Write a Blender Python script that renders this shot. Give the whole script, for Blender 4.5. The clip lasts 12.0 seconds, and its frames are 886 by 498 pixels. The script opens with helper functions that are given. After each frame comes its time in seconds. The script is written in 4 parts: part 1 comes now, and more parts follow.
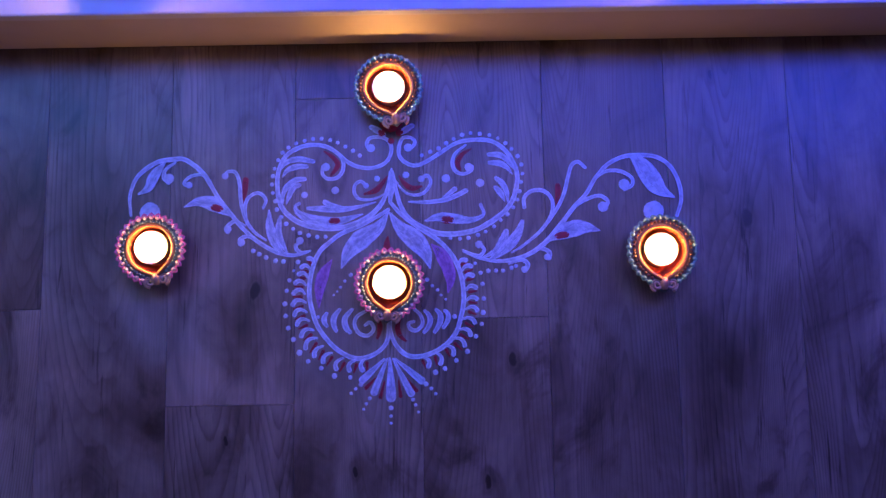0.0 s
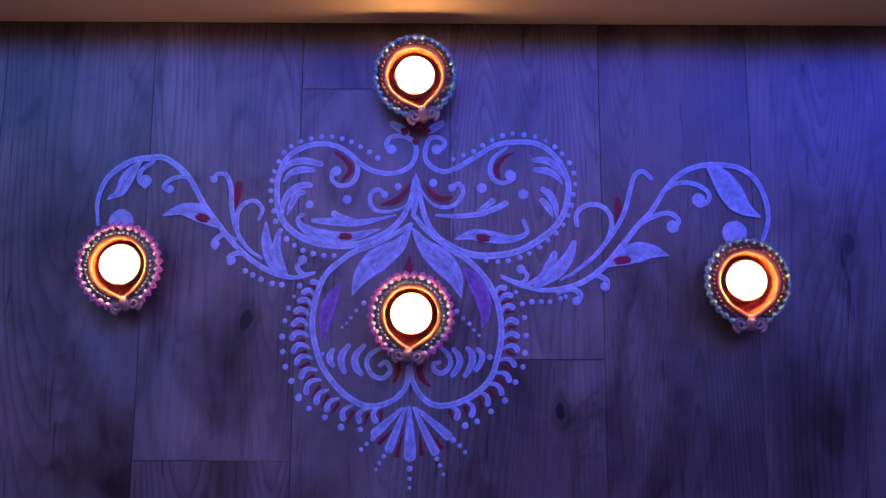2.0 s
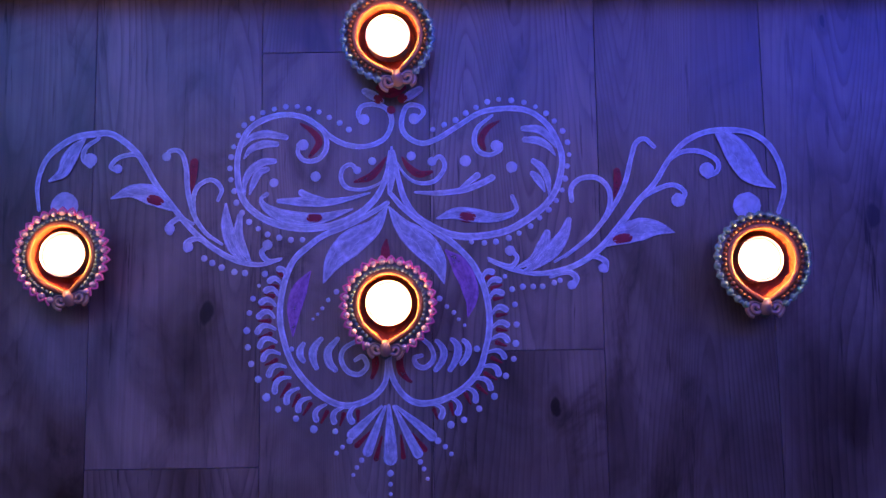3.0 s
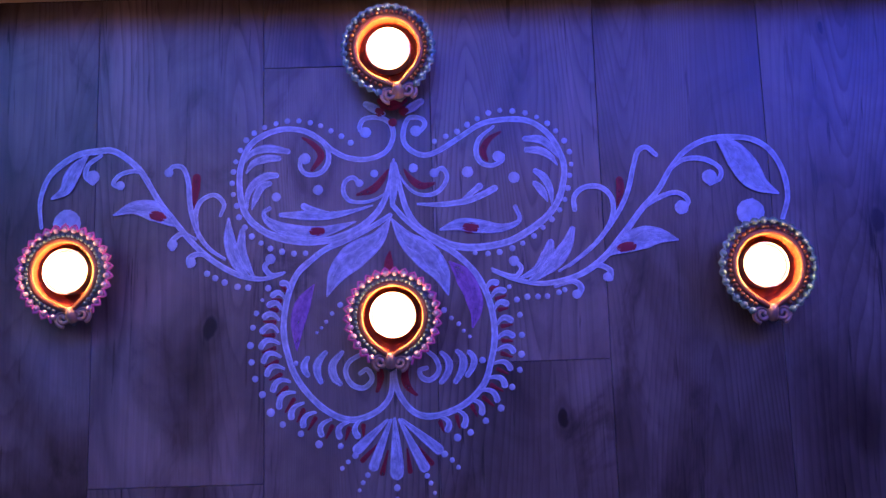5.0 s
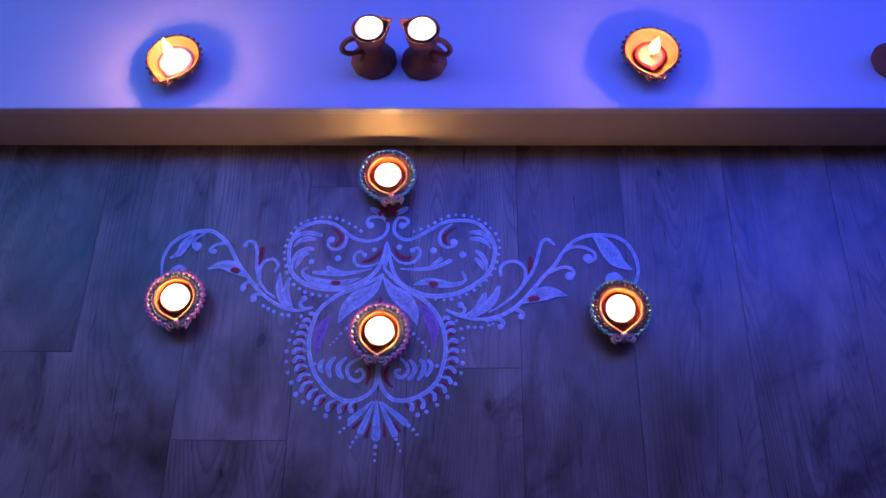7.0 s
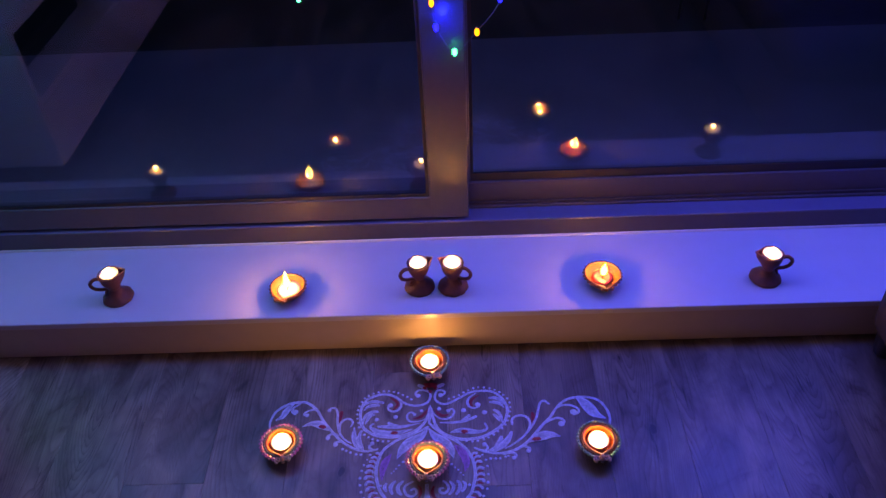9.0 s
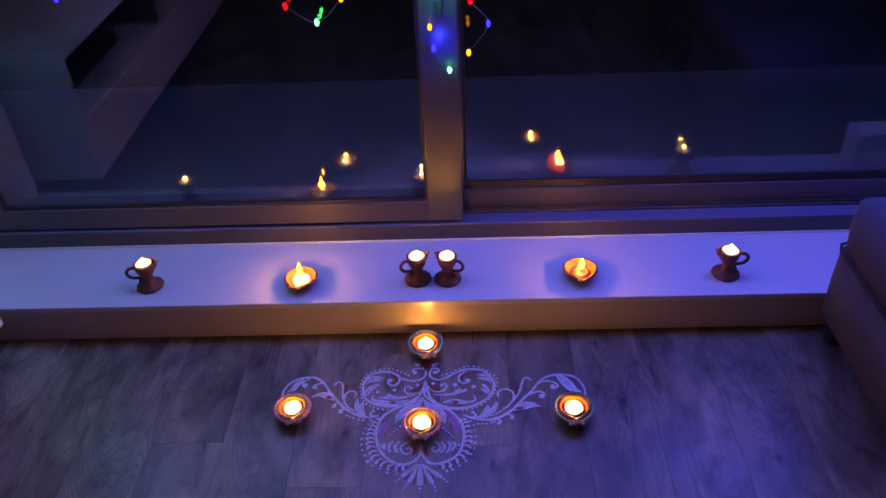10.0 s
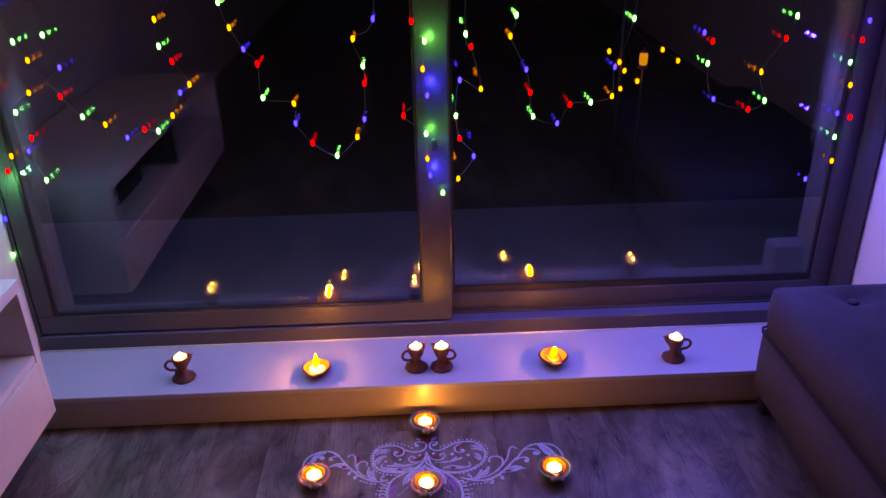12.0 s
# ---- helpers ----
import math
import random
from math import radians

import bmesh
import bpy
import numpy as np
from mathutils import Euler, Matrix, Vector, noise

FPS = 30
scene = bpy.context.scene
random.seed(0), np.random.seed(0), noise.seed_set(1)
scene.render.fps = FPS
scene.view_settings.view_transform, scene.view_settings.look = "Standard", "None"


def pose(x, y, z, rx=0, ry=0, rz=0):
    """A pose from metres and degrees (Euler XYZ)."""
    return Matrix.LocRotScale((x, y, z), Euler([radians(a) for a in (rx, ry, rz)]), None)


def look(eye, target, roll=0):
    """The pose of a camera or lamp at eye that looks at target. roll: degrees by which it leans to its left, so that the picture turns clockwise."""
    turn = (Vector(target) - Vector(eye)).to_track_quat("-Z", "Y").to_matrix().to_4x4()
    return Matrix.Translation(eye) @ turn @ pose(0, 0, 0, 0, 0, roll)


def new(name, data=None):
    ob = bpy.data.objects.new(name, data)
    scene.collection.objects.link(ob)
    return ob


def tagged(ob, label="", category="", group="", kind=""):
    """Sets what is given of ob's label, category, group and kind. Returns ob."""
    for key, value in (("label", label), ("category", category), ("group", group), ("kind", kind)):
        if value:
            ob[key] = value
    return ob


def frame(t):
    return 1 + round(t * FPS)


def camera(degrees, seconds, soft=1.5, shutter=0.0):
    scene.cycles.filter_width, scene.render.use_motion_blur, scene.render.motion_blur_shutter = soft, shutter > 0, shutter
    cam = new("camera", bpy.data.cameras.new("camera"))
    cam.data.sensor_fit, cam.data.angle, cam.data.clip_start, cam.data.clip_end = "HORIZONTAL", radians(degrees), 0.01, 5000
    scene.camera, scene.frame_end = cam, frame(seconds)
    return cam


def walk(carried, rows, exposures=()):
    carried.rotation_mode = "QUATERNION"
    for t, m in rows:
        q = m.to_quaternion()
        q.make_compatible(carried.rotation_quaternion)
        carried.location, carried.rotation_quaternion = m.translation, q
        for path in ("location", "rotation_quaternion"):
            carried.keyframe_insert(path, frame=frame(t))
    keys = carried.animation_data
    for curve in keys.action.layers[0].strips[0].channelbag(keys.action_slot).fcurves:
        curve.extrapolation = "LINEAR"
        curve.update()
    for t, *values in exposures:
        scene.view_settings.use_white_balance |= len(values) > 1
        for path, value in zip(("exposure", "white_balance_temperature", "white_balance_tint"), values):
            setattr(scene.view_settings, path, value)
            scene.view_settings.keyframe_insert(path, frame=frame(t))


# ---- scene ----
cam = camera(59.0, 12.0)
PATH = [
    (0, (0.062, -0.362, 0.904), (0.071, -0.117, -1.081), 1.1),
    (0.5, (0.068, -0.366, 0.892), (0.065, -0.115, -1.092), -1.4),
    (1, (0.058, -0.334, 0.846), (0.058, -0.105, -1.141), -0.1),
    (1.5, (0.053, -0.333, 0.812), (0.047, -0.062, -1.17), -0.6),
    (2, (0.033, -0.332, 0.742), (0.035, -0.051, -1.238), 0.7),
    (2.5, (0.039, -0.321, 0.7), (0.034, -0.104, -1.288), -2.1),
    (2.7, (0.044, -0.316, 0.687), (0.051, -0.118, -1.304), 1.3),
    (4.5, (0.055, -0.301, 0.631), (0.041, -0.096, -1.358), -5.8),
    (5, (0.047, -0.321, 0.666), (0.049, -0.061, -1.317), -1.3),
    (5.5, (0.052, -0.348, 0.737), (0.05, -0.023, -1.236), -1.9),
    (6, (0.062, -0.403, 0.837), (0.058, 0.036, -1.115), -1.8),
    (6.5, (0.069, -0.485, 0.909), (0.061, 0.112, -1.0), -1.4),
    (7, (0.109, -0.601, 0.977), (0.062, 0.215, -0.848), -2.8),
    (7.5, (0.127, -0.729, 1.07), (0.053, 0.288, -0.65), -3.9),
    (7.7, (0.132, -0.765, 1.097), (0.02, 0.324, -0.577), -5.3),
    (9.3, (0.072, -1.164, 1.243), (0.031, 0.396, -0.009), -2.8),
    (9.5, (0.087, -1.205, 1.251), (0.038, 0.376, 0.028), -2.6),
    (10, (0.104, -1.341, 1.245), (0.042, 0.259, 0.048), -2.6),
    (10.5, (0.105, -1.449, 1.245), (0.039, 0.174, 0.078), -3.0),
    (11, (0.052, -1.523, 1.265), (0.047, 0.14, 0.155), -2.3),
    (11.5, (0.022, -1.622, 1.306), (0.068, 0.093, 0.278), -2.0),
    (12, (0.013, -1.707, 1.329), (0.068, 0.089, 0.45), -1.3),
]
EXPOSURES = [(0.0, 0.15, 6300, 4), (2.0, -0.05, 6400, 7), (2.7, -0.18, 6400, 8), (3.6, -0.3, 9000, 18), (4.0, -0.7, 25000, 25), (4.3, -0.65, 25000, 25), (4.5, -0.3, 18000, 32), (4.7, -0.1, 8000, 16), (5.0, -0.05, 6300, 10), (5.5, 0.05, 6000, 0), (6.0, 0.05, 5700, -10), (7.0, -0.08, 5700, -6), (7.5, -0.2, 5800, 3),
             (9.0, -0.1, 8000, 10), (9.3, -0.6, 12000, 15), (9.5, -1.2, 100000, 28), (9.7, -0.6, 20000, 20), (10.0, -0.02, 9800, 4), (10.5, 0.2, 6700, -7), (11.0, 0.44, 8200, -7), (11.5, 0.46, 11500, 1), (12.0, 0.34, 19000, 14)]
walk(cam, [(t, look(eye, target, roll)) for t, eye, target, roll in PATH], EXPOSURES)

# ---- light ----
world = bpy.data.worlds.new("night")
scene.world = world
world.use_nodes = True
world.node_tree.nodes["Background"].inputs[0].default_value = (0.10, 0.16, 0.30, 1)
world.node_tree.nodes["Background"].inputs[1].default_value = 0.012


def area(name, place, target, sx, sy, watts, colour, spread=180):
    data = bpy.data.lights.new(name, "AREA")
    data.shape, data.size, data.size_y, data.energy, data.color = "RECTANGLE", sx, sy, watts, colour
    data.spread = radians(spread)
    ob = new(name, data)
    ob.matrix_world = look(place, target)
    return ob


# area lamps added for the fairy-light curtain's blue glow over sill and floor
area("fairy_glow_west", (-0.68, 0.165, 0.78), (-0.66, -0.45, 0.15), 0.7, 0.2, 3.2, (0.06, 0.21, 1.0))
area("fairy_glow_middle", (0.10, 0.165, 0.78), (0.12, -0.45, 0.15), 0.8, 0.2, 5.6, (0.035, 0.06, 1.0))
area("fairy_glow_east", (0.88, 0.165, 0.78), (0.85, -0.45, 0.15), 0.6, 0.2, 7.6, (0.035, 0.065, 1.0))
# warm fill added high at the window to brighten the far floor
area("warm_fill_high", (0.08, 0.14, 1.50), (0.08, -1.6, 0.30), 2.0, 0.25, 3.6, (1.0, 0.66, 0.82))
# unseen blue lamp added outside so the terrace shows through the glass
area("terrace_fill", (0.1, 0.45, 1.9), (0.1, 1.0, 0.0), 1.8, 0.3, 8.0, (0.05, 0.12, 1.0))


def bulb_cluster(name, x, z, watts, colour):
    data = bpy.data.lights.new(name, "POINT")
    data.energy, data.color, data.shadow_soft_size = watts, colour, 0.006
    new(name, data).location = (x, 0.203, z)


# point lamps added for the bulbs' coloured glow on stile, frame and jamb
for x, z, watts, colour in ((0.050, 0.95, 0.24, (0.02, 1.0, 0.25)), (0.052, 0.84, 0.6, (0.0, 0.01, 1.0)), (0.050, 0.715, 0.14, (0.02, 1.0, 0.25)), (0.055, 0.61, 0.6, (0.0, 0.01, 1.0)), (-1.035, 0.62, 0.26, (0.003, 1.0, 0.5)), (1.085, 0.90, 0.55, (0.001, 0.002, 1.0)), (1.105, 0.70, 0.30, (0.001, 0.002, 1.0))):
    bulb_cluster("bulb_glow", x, z, watts, colour)


# ---- materials ----
def material(name, colour=(0.5, 0.5, 0.5), rough=0.5, metal=0.0):
    m = bpy.data.materials.new(name)
    m.use_nodes = True
    b = m.node_tree.nodes["Principled BSDF"]
    b.inputs["Base Color"].default_value = (*colour, 1)
    b.inputs["Roughness"].default_value = rough
    b.inputs["Metallic"].default_value = metal
    return m, m.node_tree, b


def node(tree, kind, **inputs):
    n = tree.nodes.new(kind)
    for key, value in inputs.items():
        n.inputs[key].default_value = value
    return n


def coords(tree, scale=(1, 1, 1), space="Object"):
    tc = tree.nodes.new("ShaderNodeTexCoord")
    mp = tree.nodes.new("ShaderNodeMapping")
    mp.inputs["Scale"].default_value = scale
    tree.links.new(tc.outputs[space], mp.inputs["Vector"])
    return mp.outputs["Vector"]


def noise_of(tree, vector, scale, detail=4.0, rough=0.55, distortion=0.0):
    n = node(tree, "ShaderNodeTexNoise", Scale=scale, Detail=detail, Roughness=rough, Distortion=distortion)
    tree.links.new(vector, n.inputs["Vector"])
    return n.outputs["Fac"]


def ramp(tree, fac, stops):
    r = tree.nodes.new("ShaderNodeValToRGB")
    el = r.color_ramp.elements
    while len(el) < len(stops):
        el.new(0.5)
    for e, (p, c) in zip(el, stops):
        e.position, e.color = p, (*c, 1)
    tree.links.new(fac, r.inputs["Fac"])
    return r.outputs["Color"]


def mix(tree, fac, a, b, how="MIX"):
    m = tree.nodes.new("ShaderNodeMix")
    m.data_type, m.blend_type = "RGBA", how
    for value, socket in ((fac, m.inputs[0]), (a, m.inputs[6]), (b, m.inputs[7])):
        if isinstance(value, (int, float)):
            socket.default_value = value
        elif isinstance(value, tuple):
            socket.default_value = (*value, 1)
        else:
            tree.links.new(value, socket)
    return m.outputs[2]


def bump(tree, bsdf, height, strength=0.2, distance=0.002):
    b = node(tree, "ShaderNodeBump", Strength=strength, Distance=distance)
    tree.links.new(height, b.inputs["Height"])
    tree.links.new(b.outputs["Normal"], bsdf.inputs["Normal"])


def worn(name, colour, rough, metal=0.0, spread=0.25, scale=40.0, relief=0.15, big=3.0):
    """A surface with a fine grain and large faint stains round one colour."""
    m, tree, b = material(name, colour, rough, metal)
    v = coords(tree)
    fine, wide = noise_of(tree, v, scale), noise_of(tree, v, big, 3.0)
    dark = tuple(c * (1 - spread) for c in colour)
    light = tuple(min(1, c * (1 + spread * 0.6)) for c in colour)
    col = mix(tree, 0.5, ramp(tree, fine, [(0.3, dark), (0.7, light)]), ramp(tree, wide, [(0.3, dark), (0.7, light)]))
    tree.links.new(col, b.inputs["Base Color"])
    bump(tree, b, fine, relief, 0.001)
    return m


def wood_floor():
    m, tree, b = material("grey_oak_plank", rough=0.42)
    info = tree.nodes.new("ShaderNodeObjectInfo")
    tc = tree.nodes.new("ShaderNodeTexCoord")
    shift = tree.nodes.new("ShaderNodeVectorMath")
    shift.operation = "MULTIPLY_ADD"
    tree.links.new(info.outputs["Random"], shift.inputs[0])
    shift.inputs[1].default_value = (7.0, 13.0, 5.0)
    tree.links.new(tc.outputs["Object"], shift.inputs[2])
    at = shift.outputs[0]

    def stretched(x, y):
        mp = tree.nodes.new("ShaderNodeMapping")
        mp.inputs["Scale"].default_value = (x, y, 1)
        tree.links.new(at, mp.inputs["Vector"])
        return mp.outputs["Vector"]
    # growth lines are the level lines of a slow field: straight grain with arches where the field turns
    figure = noise_of(tree, stretched(4.6, 0.55), 1.5, 1.5, 0.45, 0.25)
    times = tree.nodes.new("ShaderNodeMath")
    times.operation = "MULTIPLY"
    times.inputs[1].default_value = 84.0
    tree.links.new(figure, times.inputs[0])
    wobble = tree.nodes.new("ShaderNodeMath")
    wobble.operation = "MULTIPLY_ADD"
    wobble.inputs[1].default_value = 0.9
    tree.links.new(noise_of(tree, stretched(60, 6), 1.0, 3.0), wobble.inputs[0])
    tree.links.new(times.outputs[0], wobble.inputs[2])
    ring = tree.nodes.new("ShaderNodeMath")
    ring.operation = "FRACT"
    tree.links.new(wobble.outputs[0], ring.inputs[0])
    fibre = noise_of(tree, stretched(190, 3.5), 2.0, 4.0, 0.65)
    pores = noise_of(tree, stretched(120, 6.0), 2.0, 4.0, 0.55, 0.3)
    cloud = noise_of(tree, stretched(5.0, 2.1), 1.7, 5.0, 0.55, 0.9)
    blotch = noise_of(tree, stretched(7.5, 4.2), 1.5, 5.0, 0.6, 1.6)
    base = ramp(tree, cloud, [(0.30, (0.070, 0.052, 0.041)), (0.44, (0.140, 0.113, 0.092)), (0.56, (0.205, 0.171, 0.142)), (0.70, (0.275, 0.236, 0.200))])
    lines = ramp(tree, ring.outputs[0], [(0.0, (0.60, 0.57, 0.55)), (0.22, (0.86, 0.85, 0.84)), (0.6, (1.05, 1.05, 1.05)), (0.9, (1.02, 1.02, 1.02)), (1.0, (0.60, 0.57, 0.55))])
    patch = ramp(tree, noise_of(tree, stretched(6.0, 1.3), 1.3, 3.0), [(0.36, (0.20, 0.20, 0.20)), (0.58, (1, 1, 1))])
    col = mix(tree, patch, base, mix(tree, 1.0, base, lines, "MULTIPLY"))
    col = mix(tree, 1.0, col, ramp(tree, blotch, [(0.30, (0.34, 0.30, 0.28)), (0.42, (0.82, 0.80, 0.79)), (0.54, (1, 1, 1))]), "MULTIPLY")
    col = mix(tree, 0.45, col, ramp(tree, fibre, [(0.34, (0.72, 0.70, 0.69)), (0.62, (1.10, 1.10, 1.10))]), "MULTIPLY")
    col = mix(tree, patch, col, mix(tree, 1.0, col, ramp(tree, pores, [(0.31, (0.20, 0.17, 0.15)), (0.38, (1, 1, 1))]), "MULTIPLY"))
    tone = ramp(tree, info.outputs["Random"], [(0.0, (0.78, 0.75, 0.73)), (0.5, (0.98, 0.97, 0.96)), (1.0, (1.18, 1.17, 1.15))])
    col = mix(tree, 1.0, col, tone, "MULTIPLY")
    # knots: dark hearts with a stretched halo
    geo = tree.nodes.new("ShaderNodeNewGeometry")
    warp = node(tree, "ShaderNodeTexNoise", Scale=38.0, Detail=3.0)
    tree.links.new(geo.outputs["Position"], warp.inputs["Vector"])
    bent = tree.nodes.new("ShaderNodeVectorMath")
    bent.operation = "MULTIPLY_ADD"
    tree.links.new(warp.outputs["Color"], bent.inputs[0])
    bent.inputs[1].default_value = (0.012, 0.02, 0)
    tree.links.new(geo.outputs["Position"], bent.inputs[2])
    for kx, ky, kr in ((0.150, -0.366, 0.016), (-0.146, -0.285, 0.020), (0.428, -0.210, 0.024), (-0.031, -0.490, 0.013), (0.396, -0.037, 0.010), (-0.344, -0.205, 0.055), (-0.158, -0.320, 0.040), (0.402, -0.372, 0.045), (-0.176, -0.454, 0.012), (0.117, -0.505, 0.014), (-0.62, -0.40, 0.03), (0.70, -0.36, 0.02)):
        away = tree.nodes.new("ShaderNodeVectorMath")
        away.operation = "SUBTRACT"
        tree.links.new(bent.outputs[0], away.inputs[0])
        away.inputs[1].default_value = (kx, ky, 0)
        tight = 0.62 if kr < 0.026 else 1.0
        flat = tree.nodes.new("ShaderNodeVectorMath")
        flat.operation = "MULTIPLY"
        tree.links.new(away.outputs[0], flat.inputs[0])
        flat.inputs[1].default_value = (1.0 / (kr * tight), 0.42 / (kr * tight), 0)
        size = tree.nodes.new("ShaderNodeVectorMath")
        size.operation = "LENGTH"
        tree.links.new(flat.outputs[0], size.inputs[0])
        deep = 0.12 if kr < 0.026 else 0.55
        shade = ramp(tree, size.outputs["Value"], [(0.0, (deep * 0.5, deep * 0.45, deep * 0.4)), (0.3, (deep, deep * 0.95, deep * 0.9)), (0.42, (0.7, 0.68, 0.66)), (0.6, (0.62, 0.6, 0.58)), (1.0, (1, 1, 1))])
        col = mix(tree, 1.0, col, shade, "MULTIPLY")
    tree.links.new(col, b.inputs["Base Color"])
    tree.links.new(ramp(tree, cloud, [(0.2, (0.30, 0.30, 0.30)), (0.8, (0.44, 0.44, 0.44))]), b.inputs["Roughness"])
    bump(tree, b, pores, 0.3, 0.0006)
    return m


def paint(name, colour, cover=0.86):
    """Floor paint laid with a brush: hair marks run along each stroke, the middle is thin and the rims are thick."""
    m, tree, b = material(name, colour, 0.62)
    uv = tree.nodes.new("ShaderNodeUVMap")
    uv.uv_map = "stroke"
    wide = tree.nodes.new("ShaderNodeMapping")
    wide.inputs["Scale"].default_value = (1.0, 60.0, 1.0)
    tree.links.new(uv.outputs[0], wide.inputs["Vector"])
    hair = noise_of(tree, wide.outputs["Vector"], 2.6, 3.0, 0.6, 0.2)
    split = tree.nodes.new("ShaderNodeSeparateXYZ")
    tree.links.new(uv.outputs[0], split.inputs[0])
    side = tree.nodes.new("ShaderNodeMath")
    side.operation = "ABSOLUTE"
    tree.links.new(split.outputs[0], side.inputs[0])
    rim = ramp(tree, side.outputs[0], [(0.0, (cover - 0.24,) * 3), (0.45, (cover - 0.20,) * 3), (0.80, (cover,) * 3), (1.0, (cover - 0.10,) * 3)])
    v = coords(tree)
    blot = noise_of(tree, v, 70.0, 4.0, 0.6, 1.2)
    col = mix(tree, 0.5, ramp(tree, hair, [(0.3, tuple(c * 0.8 for c in colour)), (0.6, colour)]), ramp(tree, blot, [(0.35, tuple(c * 0.84 for c in colour)), (0.62, tuple(min(1, c * 1.08) for c in colour))]))
    tree.links.new(col, b.inputs["Base Color"])
    thick = mix(tree, 1.0, rim, ramp(tree, hair, [(0.32, (0.80, 0.80, 0.80)), (0.62, (1.10, 1.10, 1.10))]), "MULTIPLY")
    thick = mix(tree, 1.0, thick, ramp(tree, blot, [(0.32, (0.80, 0.80, 0.80)), (0.60, (1.08, 1.08, 1.08))]), "MULTIPLY")
    tree.links.new(thick, b.inputs["Alpha"])
    bump(tree, b, hair, 0.3, 0.0004)
    return m


def glowing(name, colour, strength):
    m = bpy.data.materials.new(name)
    m.use_nodes = True
    tree = m.node_tree
    tree.nodes.remove(tree.nodes["Principled BSDF"])
    e = node(tree, "ShaderNodeEmission", Strength=strength, Color=(*colour, 1))
    tree.links.new(e.outputs[0], tree.nodes["Material Output"].inputs["Surface"])
    return m


def wax_material(name, colour):
    m, tree, b = material(name, colour, 0.35)
    b.inputs["Subsurface Weight"].default_value = 0.0
    v = coords(tree)
    tree.links.new(ramp(tree, noise_of(tree, v, 60.0), [(0.3, tuple(c * 0.85 for c in colour)), (0.7, colour)]), b.inputs["Base Color"])
    return m


def glass_material():
    """Night glazing: clear, with the mirror image of a double pane on top."""
    m = bpy.data.materials.new("window_glass")
    m.use_nodes = True
    tree = m.node_tree
    tree.nodes.remove(tree.nodes["Principled BSDF"])
    clear = node(tree, "ShaderNodeBsdfTransparent", Color=(0.93, 0.95, 0.94, 1))
    gloss = node(tree, "ShaderNodeBsdfGlossy", Roughness=0.0, Color=(1, 1, 1, 1))
    fres = node(tree, "ShaderNodeFresnel", IOR=1.85)
    both = tree.nodes.new("ShaderNodeMixShader")
    tree.links.new(fres.outputs[0], both.inputs[0])
    tree.links.new(clear.outputs[0], both.inputs[1])
    tree.links.new(gloss.outputs[0], both.inputs[2])
    tree.links.new(both.outputs[0], tree.nodes["Material Output"].inputs["Surface"])
    return m


def fabric():
    m, tree, b = material("dark_grey_weave", (0.06, 0.053, 0.057), 0.95)
    v = coords(tree)
    weave, wide = noise_of(tree, v, 420.0, 2.0), noise_of(tree, v, 9.0, 4.0)
    col = mix(tree, 0.5, ramp(tree, weave, [(0.3, (0.019, 0.017, 0.024)), (0.7, (0.066, 0.059, 0.078))]), ramp(tree, wide, [(0.3, (0.028, 0.025, 0.034)), (0.7, (0.056, 0.050, 0.067))]))
    tree.links.new(col, b.inputs["Base Color"])
    bump(tree, b, weave, 0.5, 0.001)
    return m


WOOD = wood_floor()
JOINT = worn("plank_joint_shadow", (0.02, 0.016, 0.013), 0.9)
WALL = worn("white_wall_paint", (0.78, 0.75, 0.72), 0.75, spread=0.06, scale=180.0, relief=0.1)
# white step paint, darkened, with some of the blue light put into its colour
SILL = worn("blue_lit_sill_white", (0.45, 0.48, 0.58), 0.30, spread=0.05, scale=25.0, relief=0.04)
RISER = worn("cream_riser_paint", (0.42, 0.375, 0.345), 0.32, spread=0.08, scale=30.0, relief=0.05)
FRAME = worn("anthracite_frame", (0.062, 0.060, 0.066), 0.33, spread=0.12, scale=60.0, relief=0.05)
# aluminium with the fairy lights' blue glow put into its colour
TRACK = worn("blue_lit_aluminium", (0.20, 0.22, 0.38), 0.3, 0.5, spread=0.1, scale=60.0)
RUBBER = worn("black_gasket", (0.012, 0.012, 0.012), 0.6, spread=0.2)
SEALANT = worn("white_sealant", (0.75, 0.72, 0.68), 0.4, spread=0.1)
GLASS = glass_material()
CABINET = worn("white_lacquer", (0.78, 0.74, 0.73), 0.28, spread=0.04, scale=15.0, relief=0.03)
DARKBOX = worn("dark_cabinet_inside", (0.03, 0.028, 0.03), 0.6)
FABRIC = fabric()
PIPING = worn("dark_piping", (0.016, 0.014, 0.017), 0.95)
LEG = worn("black_wood_leg", (0.02, 0.017, 0.015), 0.5)
white = paint("white_floor_paint", (0.60, 0.69, 0.90), 0.88)
maroon = paint("maroon_floor_paint", (0.26, 0.008, 0.022), 1.1)
violet = paint("violet_floor_paint", (0.42, 0.18, 0.54), 0.82)
wash = paint("thin_white_floor_paint", (0.58, 0.67, 0.90), 0.82)
CLAYBODY = worn("grey_green_lacquered_clay", (0.11, 0.125, 0.11), 0.4, 0.2, spread=0.3, scale=150.0, relief=0.3)
COPPER = worn("copper_paint", (0.20, 0.072, 0.022), 0.5, 0.1, spread=0.3, scale=160.0, relief=0.35)
DARKTEAL = worn("dark_teal_lacquer", (0.085, 0.15, 0.14), 0.7, 0.0, spread=0.3, scale=200.0)
BRONZE = worn("bronze_paint", (0.46, 0.28, 0.17), 0.38, 0.3, spread=0.3, scale=160.0, relief=0.25)
